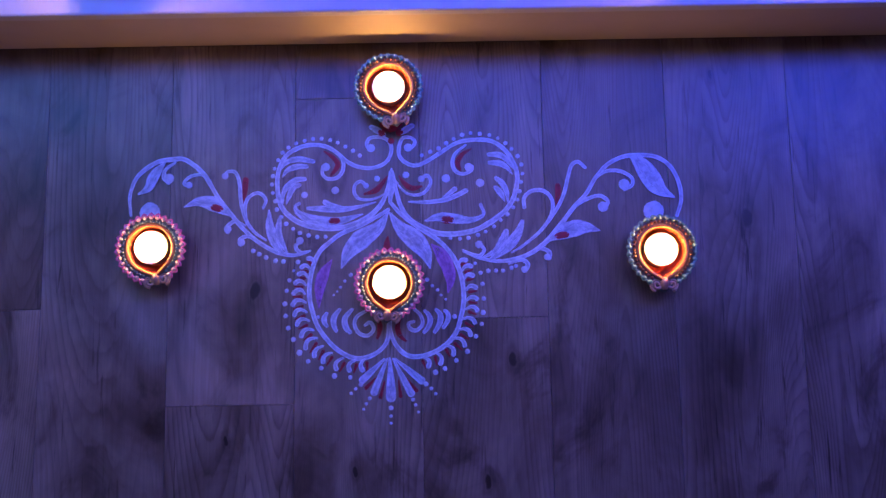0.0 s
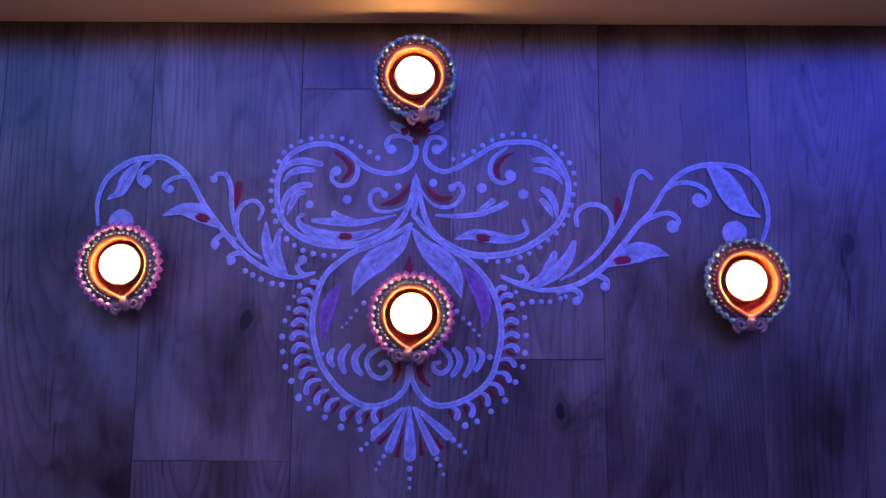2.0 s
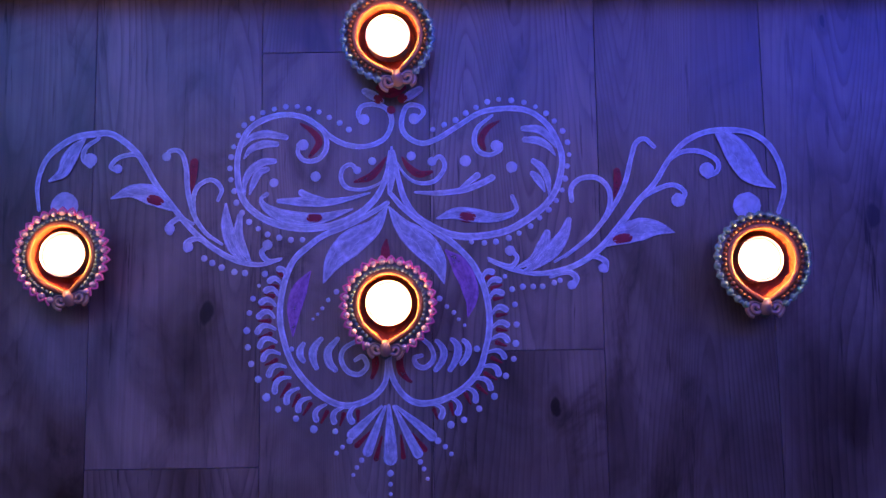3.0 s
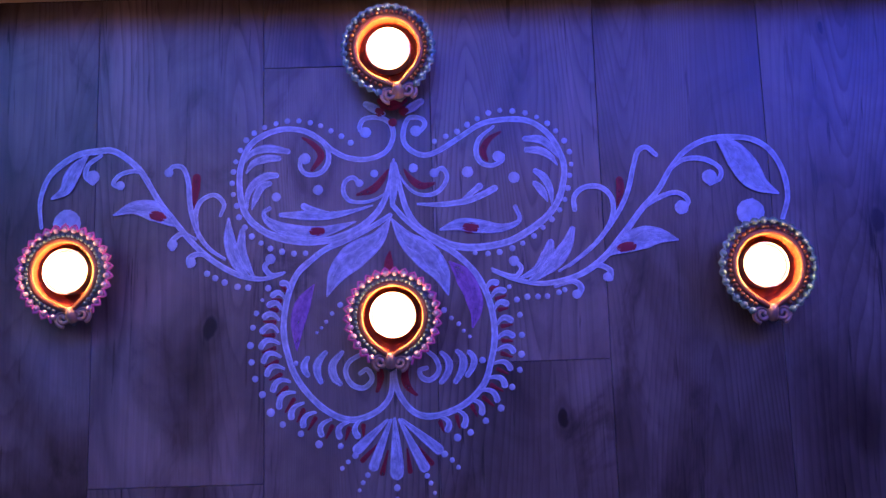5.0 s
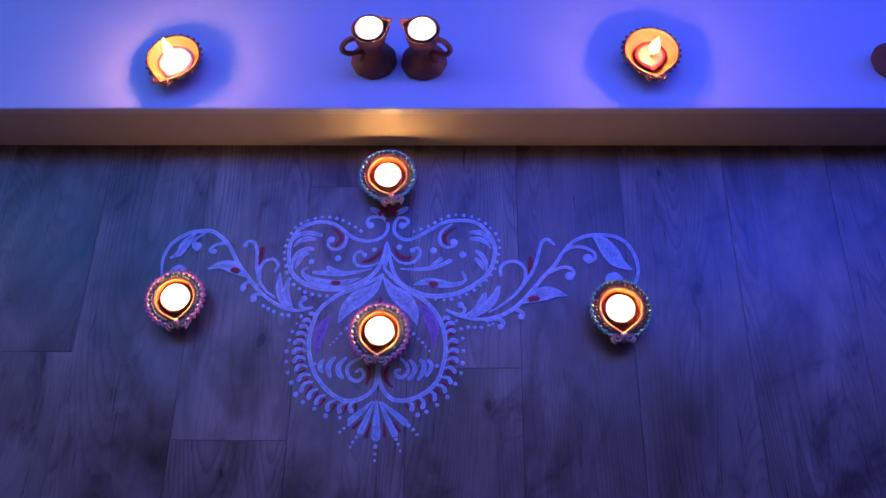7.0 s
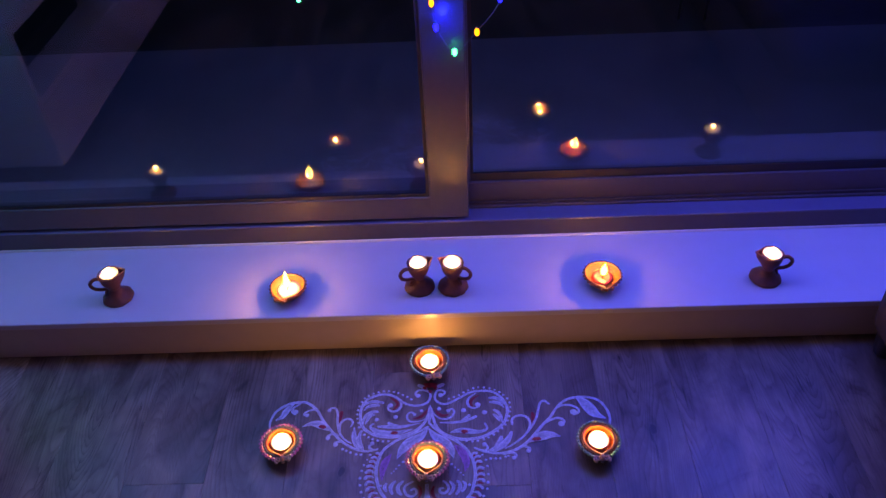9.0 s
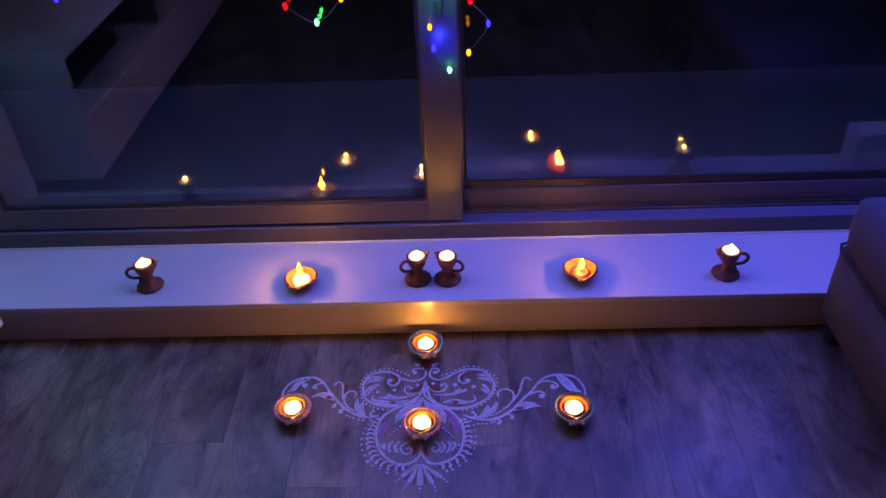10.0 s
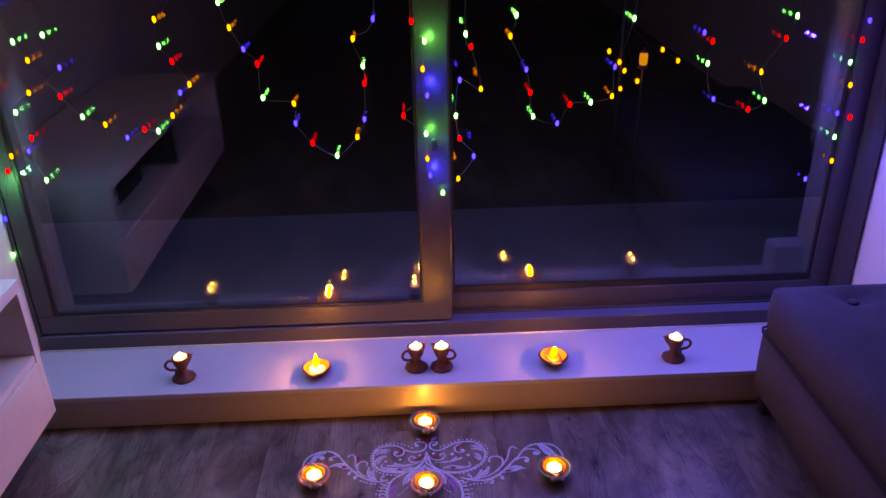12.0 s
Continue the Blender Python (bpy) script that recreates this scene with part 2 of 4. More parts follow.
REDINSIDE = worn("dark_red_glaze", (0.42, 0.085, 0.035), 0.25, spread=0.3, scale=90.0)
PINKBEAD = worn("pink_pearl", (0.66, 0.15, 0.27), 0.16, 0.0, spread=0.25, scale=200.0)
TEALBEAD = worn("teal_pearl", (0.19, 0.37, 0.36), 0.16, 0.3, spread=0.3, scale=200.0)
SILVERBEAD = worn("silver_bead", (0.66, 0.46, 0.42), 0.12, 0.35, spread=0.2, scale=200.0)
GREENBEAD = worn("green_gold_pearl", (0.26, 0.44, 0.28), 0.16, 0.3, spread=0.35, scale=200.0)
ALU = material("tealight_aluminium", (0.75, 0.74, 0.72), 0.3, 0.9)[0]
WAX = wax_material("white_wax", (0.92, 0.88, 0.80))
REDWAX = wax_material("red_wax", (0.55, 0.07, 0.06))
YELLOWWAX = wax_material("cream_wax", (0.90, 0.78, 0.52))
WICK = material("burnt_wick", (0.01, 0.01, 0.01), 0.9)[0]
FLAME = glowing("candle_flame", (1.0, 0.50, 0.08), 160.0)
BIGFLAME = glowing("oil_flame", (1.0, 0.45, 0.03), 70.0)
TERRACOTTA = worn("brown_terracotta", (0.15, 0.048, 0.03), 0.6, spread=0.3, scale=110.0, relief=0.35)
ORANGECLAY = worn("orange_painted_clay", (0.24, 0.060, 0.008), 0.5, spread=0.3, scale=130.0, relief=0.35)
WIRE = material("clear_green_wire", (0.05, 0.06, 0.06), 0.35)[0]
BULBS = {"r": glowing("red_bulb", (1.0, 0.005, 0.013), 4.5), "g": glowing("green_bulb", (0.0, 1.0, 0.24), 13.0), "b": glowing("blue_bulb", (0.0, 0.004, 1.0), 8.0), "y": glowing("amber_bulb", (1.0, 0.30, 0.015), 4.0)}
LANTERN = glowing("amber_lantern_glow", (1.0, 0.42, 0.06), 0.6)
GRASS = worn("night_lawn", (0.04, 0.06, 0.025), 0.9, spread=0.5, scale=60.0, relief=0.8)
PAVER = worn("grey_paver", (0.24, 0.23, 0.22), 0.8, spread=0.25, scale=70.0, relief=0.3)
CEILING = worn("white_ceiling_paint", (0.80, 0.79, 0.77), 0.85, spread=0.04, scale=120.0)


# ---- mesh helpers ----
def mesh_of(name, bm, mat, smooth=True):
    me = bpy.data.meshes.new(name)
    bm.normal_update()
    bm.to_mesh(me)
    bm.free()
    me.materials.append(mat)
    for p in me.polygons:
        p.use_smooth = smooth
    return me


def part(name, bm, mat, parent=None, label="", smooth=True):
    ob = new(name, mesh_of(name, bm, mat, smooth) if isinstance(bm, bmesh.types.BMesh) else bm)
    if parent is not None:
        ob.parent = parent
    if label:
        ob["label"] = label
    return ob


def box(x0, x1, y0, y1, z0, z1, bevel=0.0, seg=2):
    bm2 = bmesh.new()
    bmesh.ops.create_cube(bm2, size=1.0, matrix=Matrix.LocRotScale(((x0 + x1) / 2, (y0 + y1) / 2, (z0 + z1) / 2), None, (x1 - x0, y1 - y0, z1 - z0)))
    if bevel > 0:
        bmesh.ops.bevel(bm2, geom=bm2.edges[:], offset=bevel, segments=seg, affect="EDGES", profile=0.5)
    return bm2


def lathe(profile, steps=40, outline=None, cap_bottom=True, cap_top=False):
    """Turns (radius, height) pairs round z; outline(angle, radius) may bend the circle."""
    bm = bmesh.new()
    rings = []
    for r, z in profile:
        ring = []
        for i in range(steps):
            a = 2 * math.pi * i / steps
            x, y = outline(a, r) if outline else (r * math.cos(a), r * math.sin(a))
            ring.append(bm.verts.new((x, y, z)))
        rings.append(ring)
    for lo, hi in zip(rings, rings[1:]):
        for i in range(steps):
            j = (i + 1) % steps
            bm.faces.new((lo[i], lo[j], hi[j], hi[i]))
    if cap_bottom:
        bm.faces.new(rings[0][::-1])
    if cap_top:
        bm.faces.new(rings[-1])
    return bm


def tube(points, radius, sides=8, taper=None):
    """A round bar along points, with flat ends."""
    bm = bmesh.new()
    pts = [Vector(p) for p in points]
    rings = []
    for i, p in enumerate(pts):
        d = (pts[min(i + 1, len(pts) - 1)] - pts[max(i - 1, 0)]).normalized()
        u = d.cross(Vector((0.31, 0.17, 0.94))).normalized()
        w = d.cross(u)
        r = radius * (taper[i] if taper else 1.0)
        rings.append([bm.verts.new(p + r * (math.cos(2 * math.pi * k / sides) * u + math.sin(2 * math.pi * k / sides) * w)) for k in range(sides)])
    for lo, hi in zip(rings, rings[1:]):
        for k in range(sides):
            bm.faces.new((lo[k], lo[(k + 1) % sides], hi[(k + 1) % sides], hi[k]))
    bm.faces.new(rings[0][::-1])
    bm.faces.new(rings[-1])
    return bm


def ball(radius, seg=10, rings=6, squash=1.0):
    bm = bmesh.new()
    bmesh.ops.create_uvsphere(bm, u_segments=seg, v_segments=rings, radius=radius)
    if squash != 1.0:
        bmesh.ops.scale(bm, vec=(1, 1, squash), verts=bm.verts)
    return bm


def smooth_line(pts, per=6):
    """Catmull-Rom through 2D or 3D points."""
    p = [Vector(q) for q in pts]
    p = [p[0] * 2 - p[1]] + p + [p[-1] * 2 - p[-2]]
    out = []
    for i in range(1, len(p) - 2):
        for k in range(per):
            t = k / per
            a, b, c, d = p[i - 1], p[i], p[i + 1], p[i + 2]
            out.append(0.5 * (2 * b + (c - a) * t + (2 * a - 5 * b + 4 * c - d) * t * t + (3 * b - a - 3 * c + d) * t ** 3))
    return out + [p[-2]]


# ---- setting ----
def structure(name, bm, mat, label, smooth=False):
    return tagged(part(name, bm, mat, None, "", smooth), label, kind="structure")


# lawn and terrace
structure("ground", box(-300, 300, 1.40, 600, -0.30, -0.06), GRASS, "dark night lawn beyond the terrace")
terrace = structure("terrace", box(-6, 6, 0.40, 1.40, -0.25, 0.0, 0.01), PAVER, "dim grey paved terrace outside the glass")
# room shell
structure("floor", box(-1.62, 2.22, -7.60, 0.40, -0.10, -0.006), JOINT, "grey-brown wood plank floor in dim blue light")
floor = bpy.data.objects["floor"]
structure("wall_west", box(-1.62, -1.42, -7.60, 0.40, 0, 2.45), WALL, "white painted side wall behind the cabinet")
structure("wall_east", box(2.02, 2.22, -7.60, 0.40, 0, 2.45), WALL, "white painted side wall behind the ottoman")
structure("wall_south", box(-1.42, 2.02, -7.60, -7.45, 0, 2.45), WALL, "white painted wall behind the viewer")
structure("ceiling", box(-1.62, 2.22, -7.60, 0.40, 2.45, 2.60), CEILING, "plain white painted ceiling")
wall_n = tagged(new("wall_north"), "white painted wall round the sliding door", kind="structure")
part("wall_pier", box(-1.42, -1.09, 0.0, 0.40, 0, 2.45, 0.003), WALL, wall_n, "", False)
part("wall_pier", box(1.255, 2.02, 0.0, 0.40, 0, 2.45, 0.003), WALL, wall_n, "", False)
part("corner_block", box(1.152, 1.254, 0.002, 0.075, 0.101, 0.204, 0.006), WALL, wall_n, "small white block at the end of the step", False)
part("lintel", box(-1.09, 1.255, 0.0, 0.40, 2.16, 2.45), WALL, wall_n, "", False)
part("threshold_base", box(-1.09, 1.255, 0.234, 0.40, 0, 0.098), WALL, wall_n, "", False)
# raised sill step
step = tagged(new("window_step"), "low white step below the sliding door, cream front board", kind="structure")
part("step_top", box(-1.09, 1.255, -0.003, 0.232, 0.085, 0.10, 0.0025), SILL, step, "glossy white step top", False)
part("step_front", box(-1.09, 1.255, 0.0, 0.016, 0.0, 0.085, 0.001), RISER, step, "cream painted front board", False)
part("step_core", box(-1.09, 1.255, 0.016, 0.232, 0.0, 0.085), RISER, step, "", False)
part("sealant_bead", tube([(-1.08, 0.2265, 0.1005), (0.0, 0.2265, 0.1005), (1.24, 0.2265, 0.1005)], 0.0035, 6), SEALANT, step, "thin white sealant bead")

# sliding glass door
door = tagged(new("door_1"), "anthracite sliding glass door with two panes at night", kind="structure")
part("bottom_track", box(-1.085, 1.245, 0.2285, 0.40, 0.098, 0.145, 0.002), FRAME, door, "", False)
part("track_top", box(-1.075, 1.235, 0.2305, 0.2715, 0.145, 0.1463), TRACK, door, "aluminium track, blue fairy glow put into its colour", False)
part("track_rib", box(-1.075, 1.235, 0.272, 0.278, 0.145, 0.152, 0.001), FRAME, door, "", False)
part("jamb", box(-1.085, -1.078, 0.2335, 0.40, 0.145, 2.16), FRAME, door, "", False)
part("jamb", box(1.213, 1.245, 0.2345, 0.40, 0.145, 2.16, 0.003), FRAME, door, "", False)
part("head", box(-1.078, 1.213, 0.2345, 0.40, 2.10, 2.16), FRAME, door, "", False)


def sash(x0, x1, y0, y1, z0, z1, left, right, low, glass_y, seal):
    s = part("sash", box(x0, x1, y0, y1, z0, z0 + low, 0.003), FRAME, door, "anthracite sash", False)
    part("stile", box(x0, x0 + left, y0 - 0.0006, y1, z0 + low, z1, 0.003), FRAME, s, "", False)
    part("stile", box(x1 - right, x1, y0 - 0.0006, y1, z0, z1, 0.003), FRAME, s, "", False)
    part("top_rail", box(x0 + left, x1 - right, y0, y1, z1 - 0.06, z1, 0.003), FRAME, s, "", False)
    gx0, gx1, gz0, gz1 = x0 + left, x1 - right, z0 + low, z1 - 0.06
    part("gasket", box(gx0, gx1, glass_y - 0.007, glass_y - 0.002, gz0, gz0 + seal), RUBBER, s, "", False)
    part("gasket", box(gx0, gx0 + 0.007, glass_y - 0.007, glass_y - 0.002, gz0 + seal, gz1), RUBBER, s, "", False)
    part("gasket", box(gx1 - 0.007, gx1, glass_y - 0.007, glass_y - 0.002, gz0 + seal, gz1), RUBBER, s, "", False)
    for dy in (0.0, 0.018):
        bm = bmesh.new()
        vs = [bm.verts.new(c) for c in ((gx0, glass_y + dy, gz0), (gx1, glass_y + dy, gz0), (gx1, glass_y + dy, gz1), (gx0, glass_y + dy, gz1))]
        bm.faces.new(vs)
        p = part("pane", bm, GLASS, s, "clear glass pane", False)
        p.visible_shadow = False
    return s


left_sash = sash(-1.076, 0.095, 0.236, 0.272, 0.152, 2.09, 0.046, 0.083, 0.056, 0.247, 0.008)
sash(0.03, 1.211, 0.284, 0.322, 0.155, 2.09, 0.07, 0.055, 0.054, 0.297, 0.02)
part("latch", box(0.048, 0.064, 0.226, 0.2352, 0.665, 0.70, 0.003), RUBBER, left_sash, "small black latch")
part("track_channel", box(-1.075, 1.213, 0.279, 0.283, 0.145, 0.158), FRAME, door, "", False)


# ---- white low cabinet along the west wall ----
def low_cabinet():
    c = tagged(new("tv_cabinet"), "low white lacquered cabinet with an open dark shelf", "cabinet")
    x0, x1, y0, y1, z0, z1 = -1.40, -0.93, -1.48, -0.058, 0.105, 0.485
    part("top_board", box(x0, x1, y0, y1, z1 - 0.03, z1, 0.002), CABINET, c, "", False)
    part("side_panel", box(x0, x1, y1 - 0.02, y1, z0, z1 - 0.03, 0.0015), CABINET, c, "", False)
    part("side_panel", box(x0, x1, y0, y0 + 0.02, z0, z1 - 0.03, 0.0015), CABINET, c, "", False)
    part("bottom_board", box(x0, x1 - 0.021, y0 + 0.02, y1 - 0.02, z0, z0 + 0.018), CABINET, c, "", False)
    part("shelf", box(x0, x1 - 0.004, y0 + 0.02, y1 - 0.02, 0.268, 0.286, 0.001), CABINET, c, "", False)
    part("back_board", box(x0, x0 + 0.008, y0 + 0.02, y1 - 0.02, z0 + 0.018, z1 - 0.03), DARKBOX, c, "dark back board", False)
    for k in range(2):
        ya = y0 + 0.0215 + k * 0.691
        d = part("drawer_front", box(x1 - 0.019, x1 + 0.001, ya, ya + 0.688, z0, 0.2655, 0.0015), CABINET, c, "", False)
        part("drawer_box", box(x0 + 0.03, x1 - 0.022, ya + 0.02, ya + 0.66, z0 + 0.02, 0.24), DARKBOX, d, "", False)
    part("divider", box(x0 + 0.008, x1 - 0.01, -0.782, -0.766, 0.286, z1 - 0.03), DARKBOX, c, "", False)
    part("device", box(x0 + 0.10, x1 - 0.10, -0.62, -0.22, 0.2865, 0.335, 0.004), RUBBER, c, "flat black media box")
    for y in (y0 + 0.2, y1 - 0.22):
        for x in (x0 + 0.06, x1 - 0.14):
            part("leg", lathe([(0.018, 0.0), (0.02, 0.004), (0.022, z0)], 14), CABINET, c).location = (x, y, 0)
    return c


low_cabinet()


# ---- upholstered ottoman ----
def rounded(hx, hy, r, n):
    """n even steps round a rectangle with rounded corners."""
    sides, arc = (2 * (hy - r), 2 * (hx - r), 2 * (hy - r), 2 * (hx - r)), math.pi * r / 2
    out = []
    for i in range(n):
        s = i / n * (sum(sides) + 4 * arc)
        for k, length in enumerate(sides):
            turn = math.pi / 2 * k
            ax, ay = (hx, hy) if k % 2 == 0 else (hy, hx)
            if s <= length:
                p = Vector((ax, -ay + r + s))
            elif s <= length + arc:
                a = (s - length) / r
                p = Vector((ax - r + r * math.cos(a), ay - r + r * math.sin(a)))
            else:
                s -= length + arc
                continue
            out.append((p.x * math.cos(turn) - p.y * math.sin(turn), p.x * math.sin(turn) + p.y * math.cos(turn)))
            break
    return out


def ottoman():
    o = tagged(new("ottoman"), "dark grey fabric ottoman bench with buttoned top", "ottoman")
    x0, x1, y0, y1 = 0.872, 1.60, -1.32, -0.004

    def cushion(z0, z1, r, grow, buttons=()):
        bm = bmesh.new()
        cx, cy, hx, hy = (x0 + x1) / 2, (y0 + y1) / 2, (x1 - x0) / 2, (y1 - y0) / 2
        rows = []
        prof = [(1.0 - r * 1.2, z0), (1.0 - r * 0.3, z0 + r * 0.25), (1.0 + grow, (z0 + z1) / 2), (1.0 - r * 0.25, z1 - r * 0.35), (1.0 - r, z1 - r * 0.08)]
        loop = rounded(hx, hy, 0.035, 160)
        for f, z in prof:
            inset = 1.0 - f
            rows.append([bm.verts.new((cx + x - math.copysign(min(abs(x), inset), x), cy + y - math.copysign(min(abs(y), inset), y), z)) for x, y in loop])
        for k in range(1, 40):
            g = 1 - k / 40
            row = []
            for x, y in loop:
                px, py = cx + (x - math.copysign(min(abs(x), r), x)) * g, cy + (y - math.copysign(min(abs(y), r), y)) * g
                z = z1 + 0.006 * (1 - g)
                for bx, by in buttons:
                    z -= 0.030 * math.exp(-((px - bx) ** 2 + (py - by) ** 2) / 0.0018) + 0.004 * math.exp(-((px - bx) ** 2 + (py - by) ** 2) / 0.012)
                row.append(bm.verts.new((px, py, z)))
            rows.append(row)
        for lo, hi in zip(rows, rows[1:]):
            for i in range(160):
                j = (i + 1) % 160
                bm.faces.new((lo[i], lo[j], hi[j], hi[i]))
        bm.faces.new(rows[0][::-1])
        bm.faces.new(rows[-1])
        return bm
    spots = [(1.24 + dx, -0.075 - 0.32 * k) for k in range(4) for dx in (-0.17, 0.17)]
    part("base", cushion(0.068, 0.246, 0.02, 0.004), FABRIC, o)
    top = part("top_cushion", cushion(0.235, 0.37, 0.035, 0.006, spots), FABRIC, o)
    line = [((x0 + x1) / 2 + x, (y0 + y1) / 2 + y, 0.243) for x, y in rounded((x1 - x0) / 2 - 0.004, (y1 - y0) / 2 - 0.004, 0.03, 160)]
    line.append(line[0])
    part("piping", tube(line, 0.003, 6), PIPING, o, "dark seam piping")
    for bx, by in spots:
        b = part("button", ball(0.014, 12, 8, 0.5), FABRIC, top)
        b.location = (bx, by, 0.344)
    for lx, ly in ((x0 + 0.045, y1 - 0.045), (x1 - 0.06, y1 - 0.06), (x0 + 0.045, y0 + 0.045), (x1 - 0.06, y0 + 0.06)):
        part("leg", lathe([(0.020, 0), (0.022, 0.004), (0.030, 0.076)], 16), LEG, o).location = (lx, ly, 0)
    return o


ottoman()


# ---- candles and lamps ----
def flame(height, radius, mat, lean=0.0):
    prof = [(0.12, 0.0), (0.62, 0.10), (0.95, 0.24), (1.0, 0.36), (0.80, 0.55), (0.48, 0.74), (0.20, 0.90), (0.03, 1.0)]
    bm = lathe([(r * radius, z * height) for r, z in prof], 12, cap_top=True)
    for v in bm.verts:
        v.co.x += lean * v.co.z * v.co.z / height
    return bm


def tealight(z, wax=WAX, tall=0.017, radius=0.0185):
    """A tealight as a thing of its own; its foot at z of its own frame is 0."""
    t = tagged(new("tealight_candle"), "lit white tealight in a thin metal cup", "candle", "lit tealights")
    r = radius
    part("metal_cup", lathe([(r - 0.001, 0.0), (r, 0.001), (r, 0.0155), (r + 0.0004, 0.016), (r - 0.0004, 0.016), (r - 0.0006, 0.012)], 36), ALU, t, "thin aluminium cup")
    part("wax", lathe([(r - 0.0008, 0.004), (r - 0.0008, 0.0135), (r - 0.003, 0.0138), (0.006, 0.0132), (0.0012, 0.013)], 36, cap_top=True), wax, t, "molten white wax")
    part("wick", tube([(0, 0, 0.0125), (0.0003, 0, 0.0165), (0.0008, 0.0003, 0.0185)], 0.0006, 6), WICK, t)
    f = part("flame", flame(tall, 0.0038, FLAME, 0.05), FLAME, t, "small yellow flame")
    f.location = (0.0004, 0, 0.0172)
    return t


def drop_outline(tip, point=0.9):
    """A circle drawn out into a point towards -y."""
    def f(a, r):
        d = (a + math.pi / 2 + math.pi) % (2 * math.pi) - math.pi
        k = 1.0 + tip * math.exp(-abs(d) * 3.2 / point)
        return r * k * math.cos(a), r * k * math.sin(a)
    return f


DROP = drop_outline(0.26)


def ring_of(radius, thick, z, outline, sides=8, steps=60, squash=1.0):
    bm = bmesh.new()
    rings = []
    for i in range(steps):
        a = 2 * math.pi * i / steps
        x, y = outline(a, radius)
        x2, y2 = outline(a, radius + 0.001)
        n = Vector((x2 - x, y2 - y, 0)).normalized()
        rings.append([bm.verts.new(Vector((x, y, z)) + n * thick * math.cos(2 * math.pi * k / sides) + Vector((0, 0, thick * squash * math.sin(2 * math.pi * k / sides)))) for k in range(sides)])
    for i in range(steps):
        for k in range(sides):
            lo, hi = rings[i], rings[(i + 1) % steps]
            bm.faces.new((lo[k], hi[k], hi[(k + 1) % sides], lo[(k + 1) % sides]))
    return bm


BEAD = mesh_of("bead", ball(0.0027, 10, 7), SILVERBEAD)
SMALLBEAD = mesh_of("small_bead", ball(0.0019, 8, 5), DARKTEAL)

COPPERBEAD = SMALLBEAD.copy()
COPPERBEAD.materials[0] = COPPER


def painted_diya(bead_mat, loop_mat, label):
    d = tagged(new("clay_diya"), label, "oil lamp", "beaded diyas on the floor")
    part("bowl", lathe([(0.017, 0.0), (0.0205, 0.001), (0.026, 0.011), (0.0325, 0.022), (0.0362, 0.0242), (0.0345, 0.0252), (0.0275, 0.0265), (0.0262, 0.0284)], 60, DROP), CLAYBODY, d)
    part("inner_bowl", lathe([(0.0195, 0.006), (0.0220, 0.012), (0.0240, 0.022), (0.0252, 0.0288)], 60, DROP), REDINSIDE, d, "dark red glazed inside")
    part("rim", ring_of(0.0264, 0.0024, 0.0280, DROP, 10, 60, 0.5), COPPER, d, "copper coloured rim")
    bead_me = BEAD.copy()
    bead_me.materials[0] = bead_mat
    n = 27
    for i in range(42):
        a = -math.pi / 2 + 0.42 + (2 * math.pi - 0.84) * i / 41
        x, y = DROP(a, 0.0303)
        part("small_bead", SMALLBEAD if loop_mat is PINKBEAD else COPPERBEAD, None, d).location = (x, y, 0.0276)
    for i in range(n):
        a = -math.pi / 2 + 0.42 + (2 * math.pi - 0.84) * i / (n - 1)
        x, y = DROP(a, 0.0352)
        b = part("bead", bead_me, None, d)
        b.location = (x, y, 0.0266)
        b.scale = (1.0 + 0.12 * math.sin(i * 2.3), 1.0, 1.0)
    # wavy lace of paint round the outer beads
    pts = []
    wave_out = 0.0046 if loop_mat is PINKBEAD else 0.0024
    for i in range(n * 6 - 5):
        a = -math.pi / 2 + 0.42 + (2 * math.pi - 0.84) * i / (n * 6 - 6)
        x, y = DROP(a, 0.0352 + wave_out * (1 - 2 * abs((i / 6 + 0.5) % 1 - 0.5)) ** 0.8)
        pts.append((x, y, 0.0272 - 0.001 * abs(math.cos(math.pi * i / 6))))
    part("lace", tube(pts, 0.0011, 6), loop_mat, d, "scalloped painted lace edge")
    # scrolls at the spout
    for sg in (-1, 1):
        curl = []
        for i in range(30):
            u = i / 29
            a = -math.pi / 2 + sg * 0.2 + sg * u * 3.6 * math.pi
            r = 0.0068 * (1 - 0.82 * u)
            curl.append((sg * 0.0078 + r * math.cos(a), -0.0372 + r * math.sin(a), 0.0240 + 0.0025 * u))
        part("scroll", tube(curl, 0.0017, 6), BRONZE, d, "curled bronze scroll")
    part("spout", tube([(0, -0.0300, 0.0285), (0, -0.0345, 0.0272), (0, -0.0385, 0.0235), (0, -0.0405, 0.0185)], 0.0054, 10, [0.5, 0.8, 1.0, 0.5]), BRONZE, d)
    part("spout_knob", ball(0.0026, 10, 6), SILVERBEAD, d).location = (0.0004, -0.0395, 0.0255)
    return d


def set_down(thing, x, y, z, turn=0.0, size=1.0):
    thing.matrix_world = pose(x, y, z, 0, 0, turn) @ Matrix.Diagonal((size, size, size, 1))
    return thing


def candle_light(place, watts, radius):
    """The light of one flame, a glowing drop a little larger than the flame's core."""
    data = bpy.data.lights.new("flame_light", "POINT")
    data.energy, data.color, data.shadow_soft_size = watts, (1.0, 0.40, 0.14), radius
    new("flame_light", data).location = place


